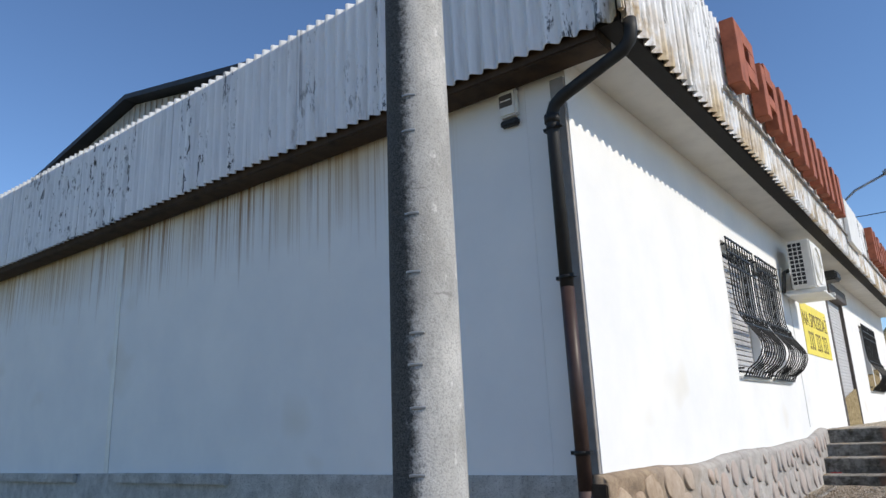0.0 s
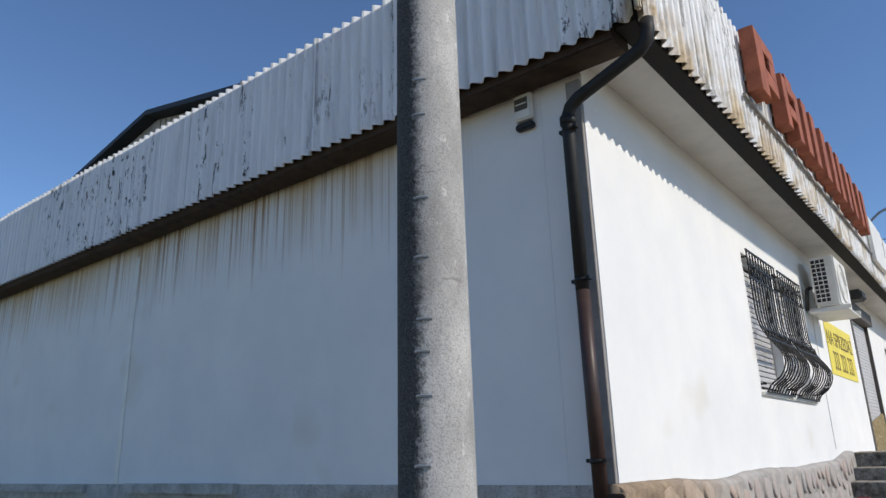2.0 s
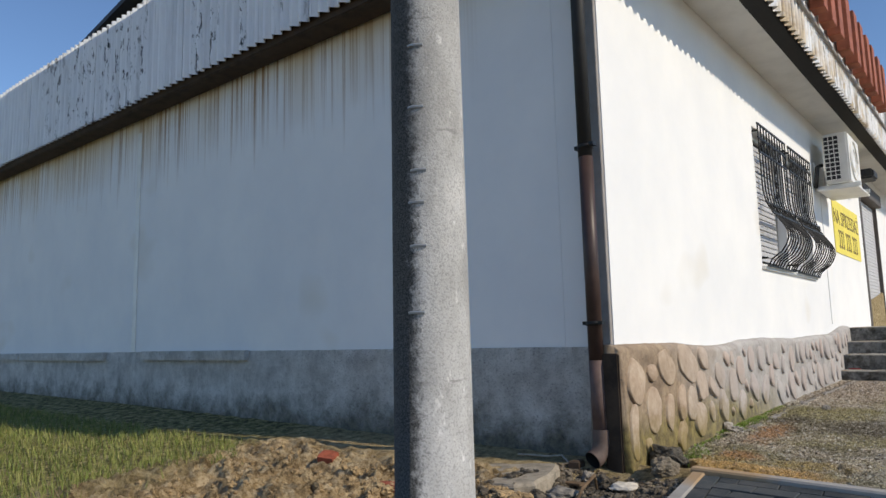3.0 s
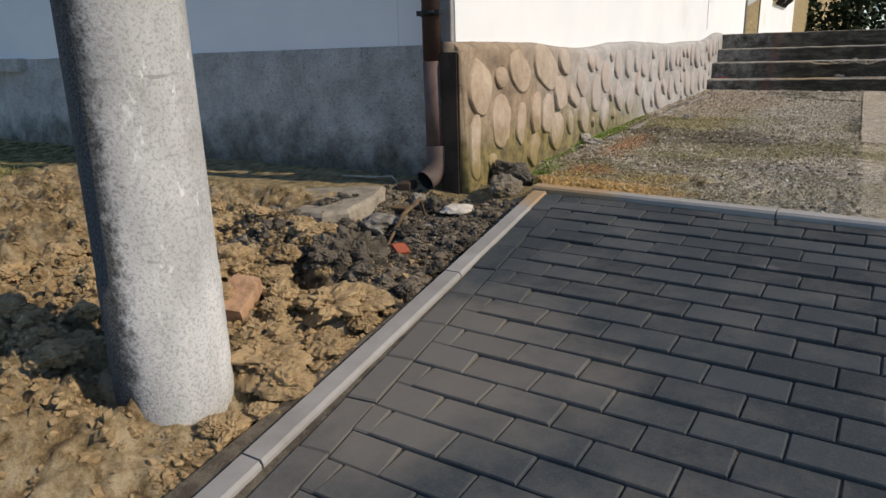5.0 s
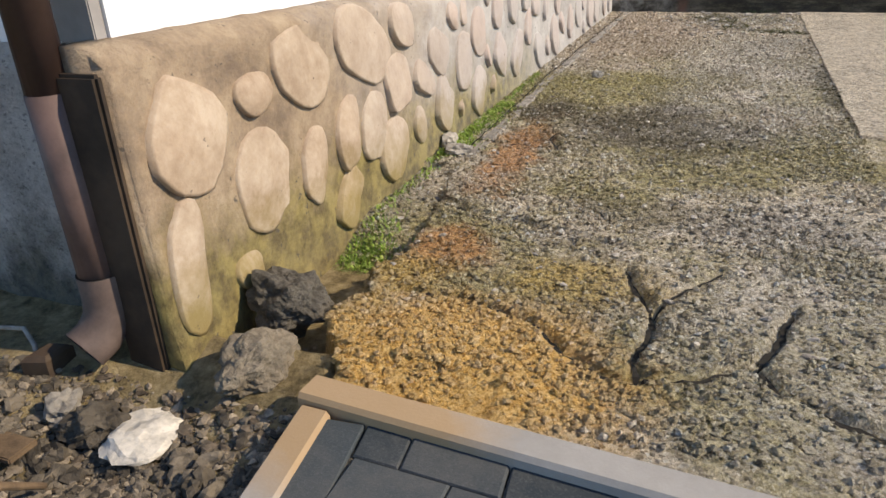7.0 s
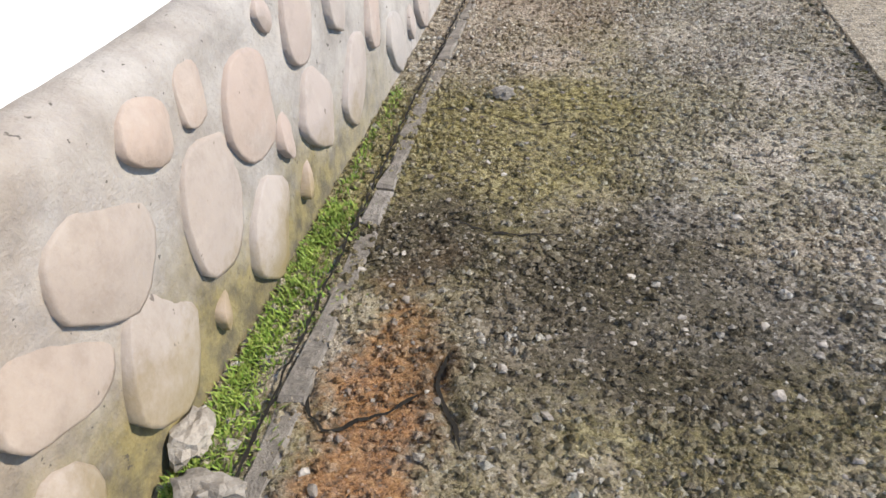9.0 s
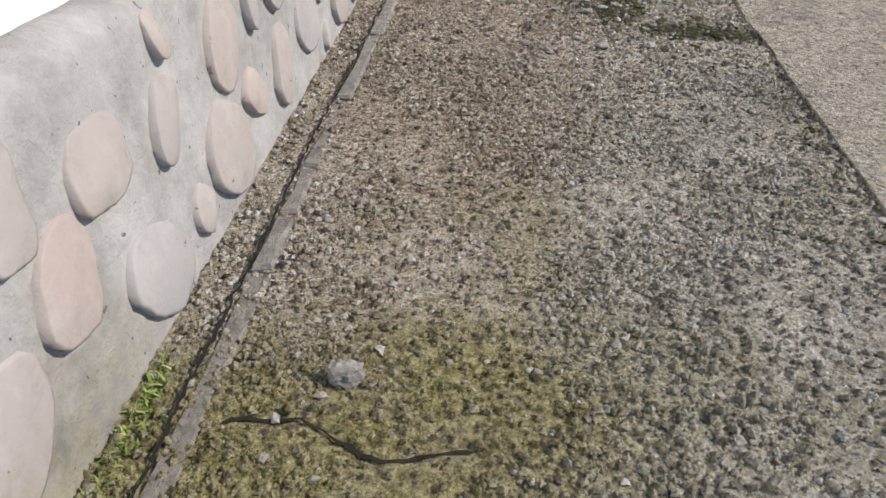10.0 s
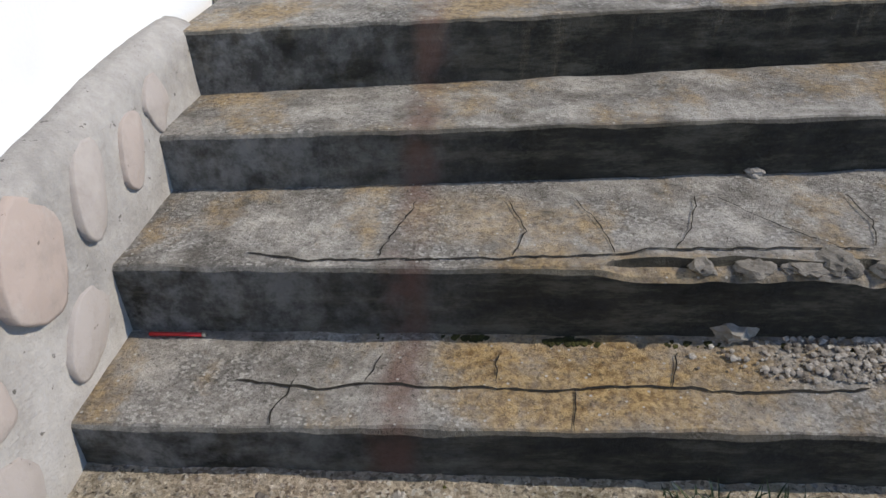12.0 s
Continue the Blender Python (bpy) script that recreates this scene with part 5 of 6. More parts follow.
# ---- concrete strip beside the plinth ----
strip = thing("edging_strip", "narrow broken concrete strip along the plinth", "edging", kind="structure")
rng = random.Random(21)
y = 1.55
while y < 6.47:
    length = min(rng.uniform(0.18, 0.75), 6.48 - y)
    cx = 0.255 + 0.012 * math.sin(y * 1.3)
    w = 0.024 if y > 3.5 else 0.027
    z = yard_z(cx, y + length / 2) + 0.009
    outline = [(cx - w, y), (cx + w, y + rng.uniform(-0.01, 0.01)), (cx + w + rng.uniform(-0.006, 0.006), y + length * 0.5), (cx + w, y + length - 0.012), (cx - w, y + length - 0.008), (cx - w + rng.uniform(-0.006, 0.006), y + length * 0.45)]
    part("strip_piece", prism(outline, z - 0.08, z + rng.uniform(-0.004, 0.004), 0.008), M_STRIP, strip)
    y += length
part("gap_line", ribbon([(0.222 + 0.012 * math.sin(v * 1.3), v) for v in steps_of(1.6, 6.4, 0.25)], 0.006, lambda x, y: yard_surface(x, y) + 0.012, 4), M_CRACK, strip, "dark dirt-filled gap")

# ---- lamp pole ----
pole = thing("lamp_post", "thick round grey concrete post standing in dug soil", "post", at=(0.30, -2.14, -0.95))
zs = [-0.35, 0.0, 0.37, 0.3701, 1.2, 2.6, 4.0, 6.0, 8.0]
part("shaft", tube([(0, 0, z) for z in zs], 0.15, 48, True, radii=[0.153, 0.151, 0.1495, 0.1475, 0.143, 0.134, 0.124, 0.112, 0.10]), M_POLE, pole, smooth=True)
for k, (z, a) in enumerate(((1.10, -70), (1.34, -66), (1.50, -68), (1.62, -64), (1.86, -67), (2.10, -66), (2.46, -68), (2.62, -66))):
    aa = radians(a)
    r = 0.1435 - (z - 1.2) * 0.0064
    pts = [(r * math.cos(aa + d) * 1.004, r * math.sin(aa + d) * 1.004, z + 0.004 * math.sin(d * 30)) for d in (-0.22, -0.11, 0, 0.11, 0.2)]
    part("scar", tube(pts, 0.006, 6), M_STEEL, pole, "dark casting scar")

# ---- loose soil: clods, rubble, bricks ----
def clods(name, count, material, where, sizes, seed, label, flat=0.8, level=2):
    r = random.Random(seed)
    verts, faces = [], []
    shapes = []
    for _ in range(14):
        b = lump(r, 1.0, 0.5 if level < 4 else 0.33, level, flat, sharp=(4.5, 3.0, 3.0, 5.5)[level - 1])
        shapes.append(([v.co.copy() for v in b.verts], [[v.index for v in f.verts] for f in b.faces]))
        b.free()
    for _ in range(count):
        x, y = where(r)
        s = sizes(r)
        vs, fs = r.choice(shapes)
        a = r.uniform(0, 6.3)
        ca, sa = math.cos(a), math.sin(a)
        base = len(verts)
        z = surface_z(x, y) + s * (0.25 if level < 4 else 0.45)
        verts += [(x + (v.x * ca - v.y * sa) * s, y + (v.x * sa + v.y * ca) * s, z + v.z * s) for v in vs]
        faces += [[base + i for i in f] for f in fs]
    ob = from_arrays(name, verts, faces, material)
    return tagged(ob, label, "soil" if "cl" in name or "crumb" in name or "lump" in name else "gravel", kind="stuff")


def surface_z(x, y):
    if y > kerb_back_y(x) and x > 0.05:
        return yard_surface(x, y)
    if x > left_kerb_x(y):
        return paving_z(x, y)
    return soil_z(x, y)


def in_soil(r, x0, x1, y0, y1):
    for _ in range(60):
        x, y = r.uniform(x0, x1), r.uniform(y0, y1)
        if x < left_kerb_x(y) - 0.03 and math.hypot(x - 0.3, y + 2.14) > 0.17 and math.hypot((x - 0.24) / 0.17, (y + 1.47) / 0.08) > 1:
            return x, y
    return x0, y0


clods("clay_crumbs", 6500, M_CLOD, lambda r: in_soil(r, -2.2, 0.8, -3.2, -0.9) if r.random() < 0.5 else in_soil(r, -0.7, 0.75, -2.4, -0.9), lambda r: 0.004 + 0.012 * r.random() ** 2, 36, "fine crumbs of yellow clay over the heap", 0.8, 1)
clods("dark_crumbs", 6000, M_DARKCLOD, lambda r: in_soil(r, -0.3, 0.6, -1.5, -0.25), lambda r: 0.004 + 0.011 * r.random() ** 2, 37, "fine crumbs of dark earth by the kerb", 0.8, 1)
clods("clay_clods", 650, M_CLOD, lambda r: in_soil(r, -2.6, 0.8, -3.6, -1.0) if r.random() < 0.6 else in_soil(r, -0.7, 0.75, -2.4, -1.1), lambda r: 0.007 + 0.022 * r.random() ** 3, 31, "crumbly yellow clay clods heaped in the dug strip", 0.8)
clods("dark_clods", 1500, M_DARKCLOD, lambda r: in_soil(r, -0.35, 0.6, -1.5, -0.35), lambda r: 0.006 + 0.024 * r.random() ** 4, 32, "dark crumbly earth clods beside the kerb", 0.8)
clods("clay_lumps", 190, M_CLOD, lambda r: in_soil(r, -0.9, 0.72, -2.3, -1.45) if r.random() < 0.75 else in_soil(r, -0.8, 0.05, -1.5, -1.05), lambda r: 0.018 + 0.050 * r.random() ** 2, 39, "broken lumps of yellow clay thrown up in a heap", 0.75, 4)
clods("earth_lumps", 90, M_DARKCLOD, lambda r: in_soil(r, -0.05, 0.56, -1.36, -0.80), lambda r: 0.012 + 0.036 * r.random() ** 2, 40, "lumps of dark damp earth in the dug hollow", 0.8, 4)
clods("gravel_hollow", 2600, M_HOLLOW, lambda r: in_soil(r, -0.2, 0.6, -1.15, -0.2), lambda r: 0.004 + 0.012 * r.random() ** 2, 33, "mixed pebbles in the hollow by the downpipe", 0.7, 1)
clods("gravel_yard", 1700, M_PEBBLE, lambda r: (0.12 + 1.75 * r.random(), 0.3 + 6.2 * r.random()), lambda r: 0.0035 + 0.009 * r.random() ** 3, 34, "small loose pebbles on the concrete yard", 0.6, 1)


clods("rubble_yard", 430, M_PEBBLE, lambda r: (1.30 + 0.28 * r.gauss(0, 1) if r.random() < 0.6 else 0.5 + 1.3 * r.random(), min(6.5, 5.9 + 0.4 * r.gauss(0, 1))), lambda r: 0.006 + 0.013 * r.random() ** 2.5, 38, "small pale rubble stones strewn before the steps", 0.7, 2)


def grit_cover(count, seed):
    """Loose grit all over the yard: small sharp grains that catch the sun."""
    r = random.Random(seed)
    verts, faces = [], []
    corners = [(1, 0, 0), (0, 1, 0), (-1, 0, 0), (0, -1, 0), (0, 0, 0.8), (0, 0, -0.8)]
    sides = [(0, 1, 4), (1, 2, 4), (2, 3, 4), (3, 0, 4), (1, 0, 5), (2, 1, 5), (3, 2, 5), (0, 3, 5)]
    for _ in range(count):
        x, y = 0.10 + 1.78 * r.random(), -0.12 + 6.6 * r.random()
        if y < kerb_back_y(x) + 0.02:
            continue
        if r.random() > 0.35 + 0.9 * soft(-0.25, 0.35, noise.noise(Vector((x * 2.2, y * 2.2, 11)))):
            continue
        if min(along((x, y), c) for c in CRACKS) < 0.016:
            continue
        s = 0.003 + 0.0105 * r.random() ** 3.5
        z = yard_surface(x, y) + s * 0.35
        a = r.uniform(0, 6.283)
        ca, sa = math.cos(a), math.sin(a)
        k = len(verts)
        for cx, cy, cz in corners:
            ux, uy = cx * r.uniform(0.6, 1.4), cy * r.uniform(0.6, 1.4)
            verts.append((x + (ux * ca - uy * sa) * s, y + (ux * sa + uy * ca) * s, z + (cz * r.uniform(0.6, 1.2) + r.uniform(-0.2, 0.2)) * s))
        faces += [(k + i, k + j, k + m) for i, j, m in sides]
    return tagged(from_arrays("grit_yard", verts, faces, M_GRIT), "coarse grit and sand over the concrete yard", "gravel", kind="stuff")


grit_cover(105000, 35)


def rock(x, y, size, material, seed, label, name="rock", flat=0.6, level=3, rough=0.35, sink=0.25, z=None, category="rock"):
    r = random.Random(seed)
    base = surface_z(x, y) if z is None else z
    ob = part(name, lump(r, size, rough, level, flat), material)
    ob.location = (x, y, base + size * flat * (0.8 - sink))
    return tagged(ob, label, category)


rock(0.175, -0.325, 0.075, M_PALE, 1, "flat pale limestone lump beside the downpipe", flat=0.45, rough=0.2)
rock(0.245, 0.17, 0.100, M_DARKROCK, 2, "dark rough lump against the plinth foot", flat=0.85, level=5, rough=0.26, z=-0.765)
rock(0.325, -0.115, 0.098, M_EARTHROCK, 3, "broken concrete lump at the kerb corner", flat=0.75, level=5, rough=0.22, z=-0.765)
rock(0.05, -0.33, 0.055, M_DARKCLOD, 4, "mossy concrete lump under the spout", flat=0.8, level=4)
rock(-0.05, -0.33, 0.045, M_RUBBLE, 5, "small grey rubble lump", flat=0.7)
rock(0.20, -0.62, 0.05, M_LIMESTONE, 6, "flat pale chip of stone in the gravel", flat=0.3, rough=0.2)
rock(0.12, 1.70, 0.055, M_LIMESTONE, 7, "pale broken stone at the plinth foot", flat=0.9)
rock(0.20, 1.60, 0.05, M_LIMESTONE, 8, "pale rubble piece in the grass", flat=0.6)
rock(0.52, 3.31, 0.032, M_LIMESTONE, 9, "fist-sized grey stone on the yard", flat=0.8)
rock(0.45, -1.50, 0.075, M_CLOD, 10, "large smooth clay clod", flat=0.6, name="clod", category="soil", level=4, rough=0.4)
rock(0.40, -1.60, 0.085, M_CLOD, 11, "large cracked clay clod", flat=0.65, name="clod", category="soil", level=5, rough=0.5, sink=0.5)
rock(-0.02, -1.62, 0.075, M_CLOD, 12, "broad clay clod on the heap", flat=0.7, name="clod", category="soil", level=5, rough=0.5, sink=0.5)
rock(0.20, -1.19, 0.10, M_DARKCLOD, 13, "dark earth clod with clinging roots", flat=0.8, name="clod", category="soil", level=5, rough=0.55, sink=0.4)
rock(0.42, -1.93, 0.08, M_CLOD, 14, "rounded clay clod on the heap", flat=0.6, name="clod", category="soil", level=5, rough=0.5, sink=0.5)
rock(0.02, -0.80, 0.075, M_RUBBLE, 15, "grey rubble slab lying in the hollow", flat=0.5)
for k, (x, y, s) in enumerate(((1.76, 6.06, 0.034), (1.42, 6.36, 0.036), (1.06, 6.40, 0.030), (1.11, 5.95, 0.034), (1.17, 5.56, 0.030), (1.39, 5.16, 0.026), (1.78, 6.42, 0.034), (1.20, 5.15, 0.034), (1.0, 6.48, 0.022), (1.16, 5.96, 0.028), (1.86, 6.46, 0.03))):
    rock(x, y, s, M_LIMESTONE, 40 + k, "small pale stone lying before the steps", flat=0.6, level=2)
rock(1.60, 6.93, 0.050, M_LIMESTONE, 60, "pale broken stone lying on a step", flat=0.6, z=-0.498)
for k, (x, y, sz) in enumerate(((1.50, 7.00, 0.036), (1.62, 7.005, 0.045), (1.73, 7.01, 0.040), (1.82, 7.03, 0.045), (1.92, 7.02, 0.035), (1.70, 7.05, 0.022))):
    rock(x, y - 0.06, sz, M_RUBBLE, 130 + k, "broken piece of concrete in the chipped step edge", flat=0.45, level=3, z=-0.325, sink=0.3)
rock(1.74, 7.39, 0.030, M_LIMESTONE, 61, "small white stone lying on a step", flat=0.6, z=-0.298)


def brick(x, y, size, material, seed, label, turn, tip=0.0):
    b = box(-size[0] / 2, size[0] / 2, -size[1] / 2, size[1] / 2, -size[2] / 2, size[2] / 2)
    bmesh.ops.subdivide_edges(b, edges=list(b.edges), cuts=4, use_grid_fill=True)
    for v in b.verts:
        p = Vector(v.co) * 14 + Vector((seed, 0, 0))
        v.co -= Vector(v.co) * (0.10 * (Vector(v.co).length / Vector(size).length * 2) ** 4) - Vector((noise.noise(p), noise.noise(p + Vector((9, 0, 0))), noise.noise(p + Vector((0, 9, 0))))) * 0.004
    ob = part("brick", b, material)
    ob.matrix_basis = pose(x, y, surface_z(x, y) + size[2] * 0.30, tip, 6, turn)
    return tagged(ob, label, "brick")


brick(0.19, -1.79, (0.10, 0.17, 0.06), M_BRICK, 3, "worn orange clay brick lying on the soil heap", 20, 24)
brick(-0.70, -1.31, (0.10, 0.19, 0.05), M_REDBRICK, 8, "broken red brick half buried in clay", 105, 8)
brick(0.09, -0.93, (0.18, 0.13, 0.05), M_RUBBLE, 21, "tilted grey fragment of a concrete slab in the hollow", 35, 22)
brick(0.25, -0.965, (0.07, 0.06, 0.05), M_REDBRICK, 12, "broken end of a red brick", 70, 30)
brick(-1.61, -0.98, (0.12, 0.10, 0.065), M_REDBRICK, 15, "red brick fragment on the clay", 20, 20)
brick(0.12, -1.50, (0.07, 0.05, 0.04), M_REDBRICK, 17, "red brick fragment in the heap", 140, 25)

slab = thing("concrete_slab_fragment", "broken slab of old concrete lying on the soil", "slab")
b = prism([(-0.24, -0.36), (-0.45, -0.38), (-0.69, -0.43), (-0.78, -0.52), (-0.75, -0.75), (-0.50, -0.92), (-0.17, -0.95), (-0.09, -0.85), (-0.10, -0.67), (-0.18, -0.44)], -0.92, -0.705, 0.016)
bmesh.ops.subdivide_edges(b, edges=list(b.edges), cuts=5, use_grid_fill=True)
for v in b.verts:
    v.co += Vector((noise.noise(v.co * 12), noise.noise(v.co * 12 + Vector((5, 0, 0))), 0.6 * noise.noise(v.co * 7))) * 0.012
    v.co.z += 0.07 * (v.co.x + 0.15) + 0.05 * (v.co.y + 0.45)
part("slab", b, M_TANSLAB, slab)
b = prism([(-0.20, -0.30), (-0.14, -0.28), (-0.14, -0.20), (-0.20, -0.21)], -0.85, -0.70, 0.01)
part("corner_piece", b, M_WET, slab)
stick = tagged(part("stick", tube([(0.10, -0.52, -0.80), (0.14, -0.62, -0.70), (0.15, -0.78, -0.74), (0.16, -0.92, -0.84)], 0.009, 8, radii=[0.007, 0.010, 0.009, 0.006]), M_WOOD), "bent piece of rotten wood in the hollow", "stick")
plank = tagged(part("wood_scrap", box(-0.20, -0.02, -0.50, -0.43, -0.80, -0.785, 0.003), M_WOOD), "flat scrap of rotten wood", "wood")
cable = tagged(part("cable", tube([(-0.62, -0.21, -0.706), (-0.5, -0.205, -0.704), (-0.42, -0.205, -0.704), (-0.30, -0.20, -0.69), (-0.25, -0.22, -0.72), (-0.24, -0.24, -0.78)], 0.006, 8), M_LIMESTONE), "pale cable lying along the wall foot", "cable")
pen = thing("pen", "red plastic pen barrel lying on a step", "pen", at=(0.22, 6.838, -0.488))
part("barrel", tube([(-0.07, 0, 0), (0.0, 0.002, 0), (0.068, 0.003, 0)], 0.0055, 10), M_PEN, pen, smooth=True)
part("cap", tube([(0.066, 0.003, 0), (0.074, 0.003, 0)], 0.006, 10), M_LIMESTONE, pen, "pale cap end", True)

# ---- grass, weeds and moss ----
def blades(name, count, where, height, material, seed, label, lean=0.5, width=0.004):
    r = random.Random(seed)
    verts, faces = [], []
    for _ in range(count):
        x, y = where(r)
        h = height * r.uniform(0.4, 1.2)
        a, l = r.uniform(0, 6.283), r.uniform(0.1, lean) * h
        dx, dy = math.cos(a), math.sin(a)
        w = width * r.uniform(0.6, 1.2)
        z = surface_z(x, y) - 0.004
        k = len(verts)
        verts += [(x - dy * w, y + dx * w, z), (x + dy * w, y - dx * w, z), (x + dx * l * 0.4 - dy * w * 0.7, y + dy * l * 0.4 + dx * w * 0.7, z + h * 0.6), (x + dx * l * 0.4 + dy * w * 0.7, y + dy * l * 0.4 - dx * w * 0.7, z + h * 0.6), (x + dx * l, y + dy * l, z + h)]
        faces += [(k, k + 1, k + 3, k + 2), (k + 2, k + 3, k + 4)]
    return tagged(from_arrays(name, verts, faces, material), label, "grass", kind="stuff")


def turf_spot(r):
    for _ in range(40):
        x, y = r.uniform(-9, -1.9), r.uniform(-4.0, -0.75)
        edge = -2.55 + 0.45 * noise.noise(Vector((y * 1.3, 3, 0))) - 0.35 * soft(-1.3, -0.8, y)
        if x < edge or r.random() < 0.015:
            return x, y
    return -4, -2


def foot_spot(r):
    f = r.random()
    if f < 0.34:
        return 0.20 + r.gauss(0, 0.045), 0.62 + r.gauss(0, 0.11)
    if f < 0.80:
        y = 1.55 + 1.0 * r.random()
        return 0.115 + abs(r.gauss(0, 0.05 + 0.03 * noise.noise(Vector((1, y * 5, 4))))), y
    y = 0.45 + 2.9 * r.random()
    return 0.115 + abs(r.gauss(0, 0.03)), y


blades("grass_turf", 26000, turf_spot, 0.075, M_GRASS, 71, "short patchy green and straw-coloured grass", 0.9, 0.0035)
blades("grass_foot", 9000, foot_spot, 0.019, M_WEED, 72, "small green weeds along the plinth foot", 1.8, 0.0032)
blades("grass_steps", 90, lambda r: (1.38 + 0.30 * r.random(), 6.50 + 0.05 * r.random()), 0.045, M_NEEDLE, 73, "tuft of green grass at the lowest step", 1.6, 0.003)


def moss_spots(name, count, where, size, seed, label, z_of):
    r = random.Random(seed)
    verts, faces = [], []
    b = lump(r, 1.0, 0.5, 2, 0.22)
    vs, fs = [v.co.copy() for v in b.verts], [[v.index for v in f.verts] for f in b.faces]
    b.free()
    for _ in range(count):
        x, y = where(r)
        s = size * (0.25 + 0.9 * r.random() ** 2)
        if noise.noise(Vector((x * 7, y * 7, seed))) < -0.05:
            continue
        base, z = len(verts), z_of(x, y)
        verts += [(x + v.x * s, y + v.y * s, z + v.z * s) for v in vs]
        faces += [[base + i for i in f] for f in fs]
    return tagged(from_arrays(name, verts, faces, M_MOSS), label, "moss", kind="stuff")


MOSS_BAND = [(0.90, 6.38), (1.06, 6.20), (1.24, 6.00), (1.30, 5.70), (1.36, 5.50), (1.48, 5.34), (1.64, 5.42), (1.80, 5.32)]


def moss_at(r):
    k = r.randrange(len(MOSS_BAND) - 1)
    (ax, ay), (bx, by) = MOSS_BAND[k], MOSS_BAND[k + 1]
    f = r.random()
    return ax + (bx - ax) * f + r.gauss(0, 0.065), ay + (by - ay) * f + r.gauss(0, 0.075)


moss_spots("moss_yard", 1300, lambda r: moss_at(r), 0.026, 81, "dark moss cushions on the yard", lambda x, y: surface_z(min(1.86, max(0.3, x)), min(6.5, y)))
moss_spots("moss_edge", 110, lambda r: (1.845 + 0.03 * r.gauss(0, 1), 3.4 + 0.45 * r.gauss(0, 1)), 0.018, 82, "moss growing in the slab joint", lambda x, y: surface_z(min(x, 1.86), y))
moss_spots("moss_step", 160, lambda r: (1.25 + 0.28 * r.gauss(0, 1), 6.86 + 0.02 * r.random()), 0.014, 83, "green moss in the corner of a step", lambda x, y: -0.498)
rr = random.Random(90)
b = None
verts, faces = [], []
tmp = lump(rr, 1.0, 0.35, 1, 0.7)
vs, fs = [v.co.copy() for v in tmp.verts], [[v.index for v in f.verts] for f in tmp.faces]
tmp.free()
for _ in range(5200):
    x, y = 1.45 + 1.8 * rr.random() ** 0.8, 6.69 + 0.18 * rr.random()
    if rr.random() > soft(1.45, 2.1, x):
        continue
    s = 0.003 + 0.007 * rr.random() ** 2
    base = len(verts)
    verts += [(x + v.x * s, y + 0.036 * x + v.y * s, -0.494 + v.z * s) for v in vs]
    faces += [[base + i for i in f] for f in fs]
tagged(from_arrays("gravel_step", verts, faces, M_PEBBLE), "pale grit heaped on the lowest step", "gravel", kind="stuff")

# ---- surroundings ----
hall = thing("hall", "higher hall with a low gable and dark roof edges", "building")
RX, RZ, HY = -10.0, 6.68, 2.0
b = bmesh.new()
outline = [(-16.2, 3.0), (-4.2, 3.0), (-4.2, RZ - 1.16), (RX, RZ), (-16.2, RZ - 1.16)]
va = [b.verts.new((x, HY, z)) for x, z in outline]
vb = [b.verts.new((x, HY + 14, z)) for x, z in outline]
b.faces.new(va)
b.faces.new(vb[::-1])
for k in range(5):
    b.faces.new((va[k], vb[k], vb[(k + 1) % 5], va[(k + 1) % 5]))
part("wall", b, M_HALL, hall)
for sx in (-1, 1):
    b = bmesh.new()
    pts = [(RX, RZ + 0.02), (RX + sx * 6.3, RZ - 1.20)]
    quad = [(pts[0][0], pts[0][1]), (pts[1][0], pts[1][1]), (pts[1][0], pts[1][1] + 0.10), (pts[0][0], pts[0][1] + 0.10)]
    va = [b.verts.new((x, HY - 0.25, z)) for x, z in quad]
    vb = [b.verts.new((x, HY + 14.2, z)) for x, z in quad]
    b.faces.new(va)
    b.faces.new(vb[::-1])
    for k in range(4):
        b.faces.new((va[k], vb[k], vb[(k + 1) % 4], va[(k + 1) % 4]))
    part("roof", b, M_ROOF, hall, "dark metal roof slope")
for k in range(60):
    x = -15.9 + k * 0.195
    top = RZ - abs(x - RX) * 0.19 - 0.03
    part("rib", box(x - 0.02, x + 0.02, HY - 0.03, HY - 0.002, 3.9, top), M_HALL, hall)

street = thing("street_lamp", "grey street lamp with a bent arm", "lamp", at=(-0.55, 21.0, 0.0))
part("pole", tube([(0, 0, -0.8), (0, 0, 3.0), (0, 0, 6.7)], 0.08, 12, radii=[0.10, 0.085, 0.06]), M_STEEL, street, smooth=True)
part("arm", tube([(0, 0, 6.6), (0.10, 0, 7.0), (0.45, 0, 7.28), (1.35, 0, 7.62)], 0.04, 10), M_STEEL, street, smooth=True)
part("lamp_head", box(1.30, 2.0, -0.14, 0.14, 7.60, 7.76, 0.05), M_STEEL, street)
wire = tagged(part("power_line", tube([(-6, 21.5, 6.55), (4, 21.2, 6.42), (20, 20.5, 6.6)], 0.014, 6), M_RUBBER), "thin black overhead power line", "cable")


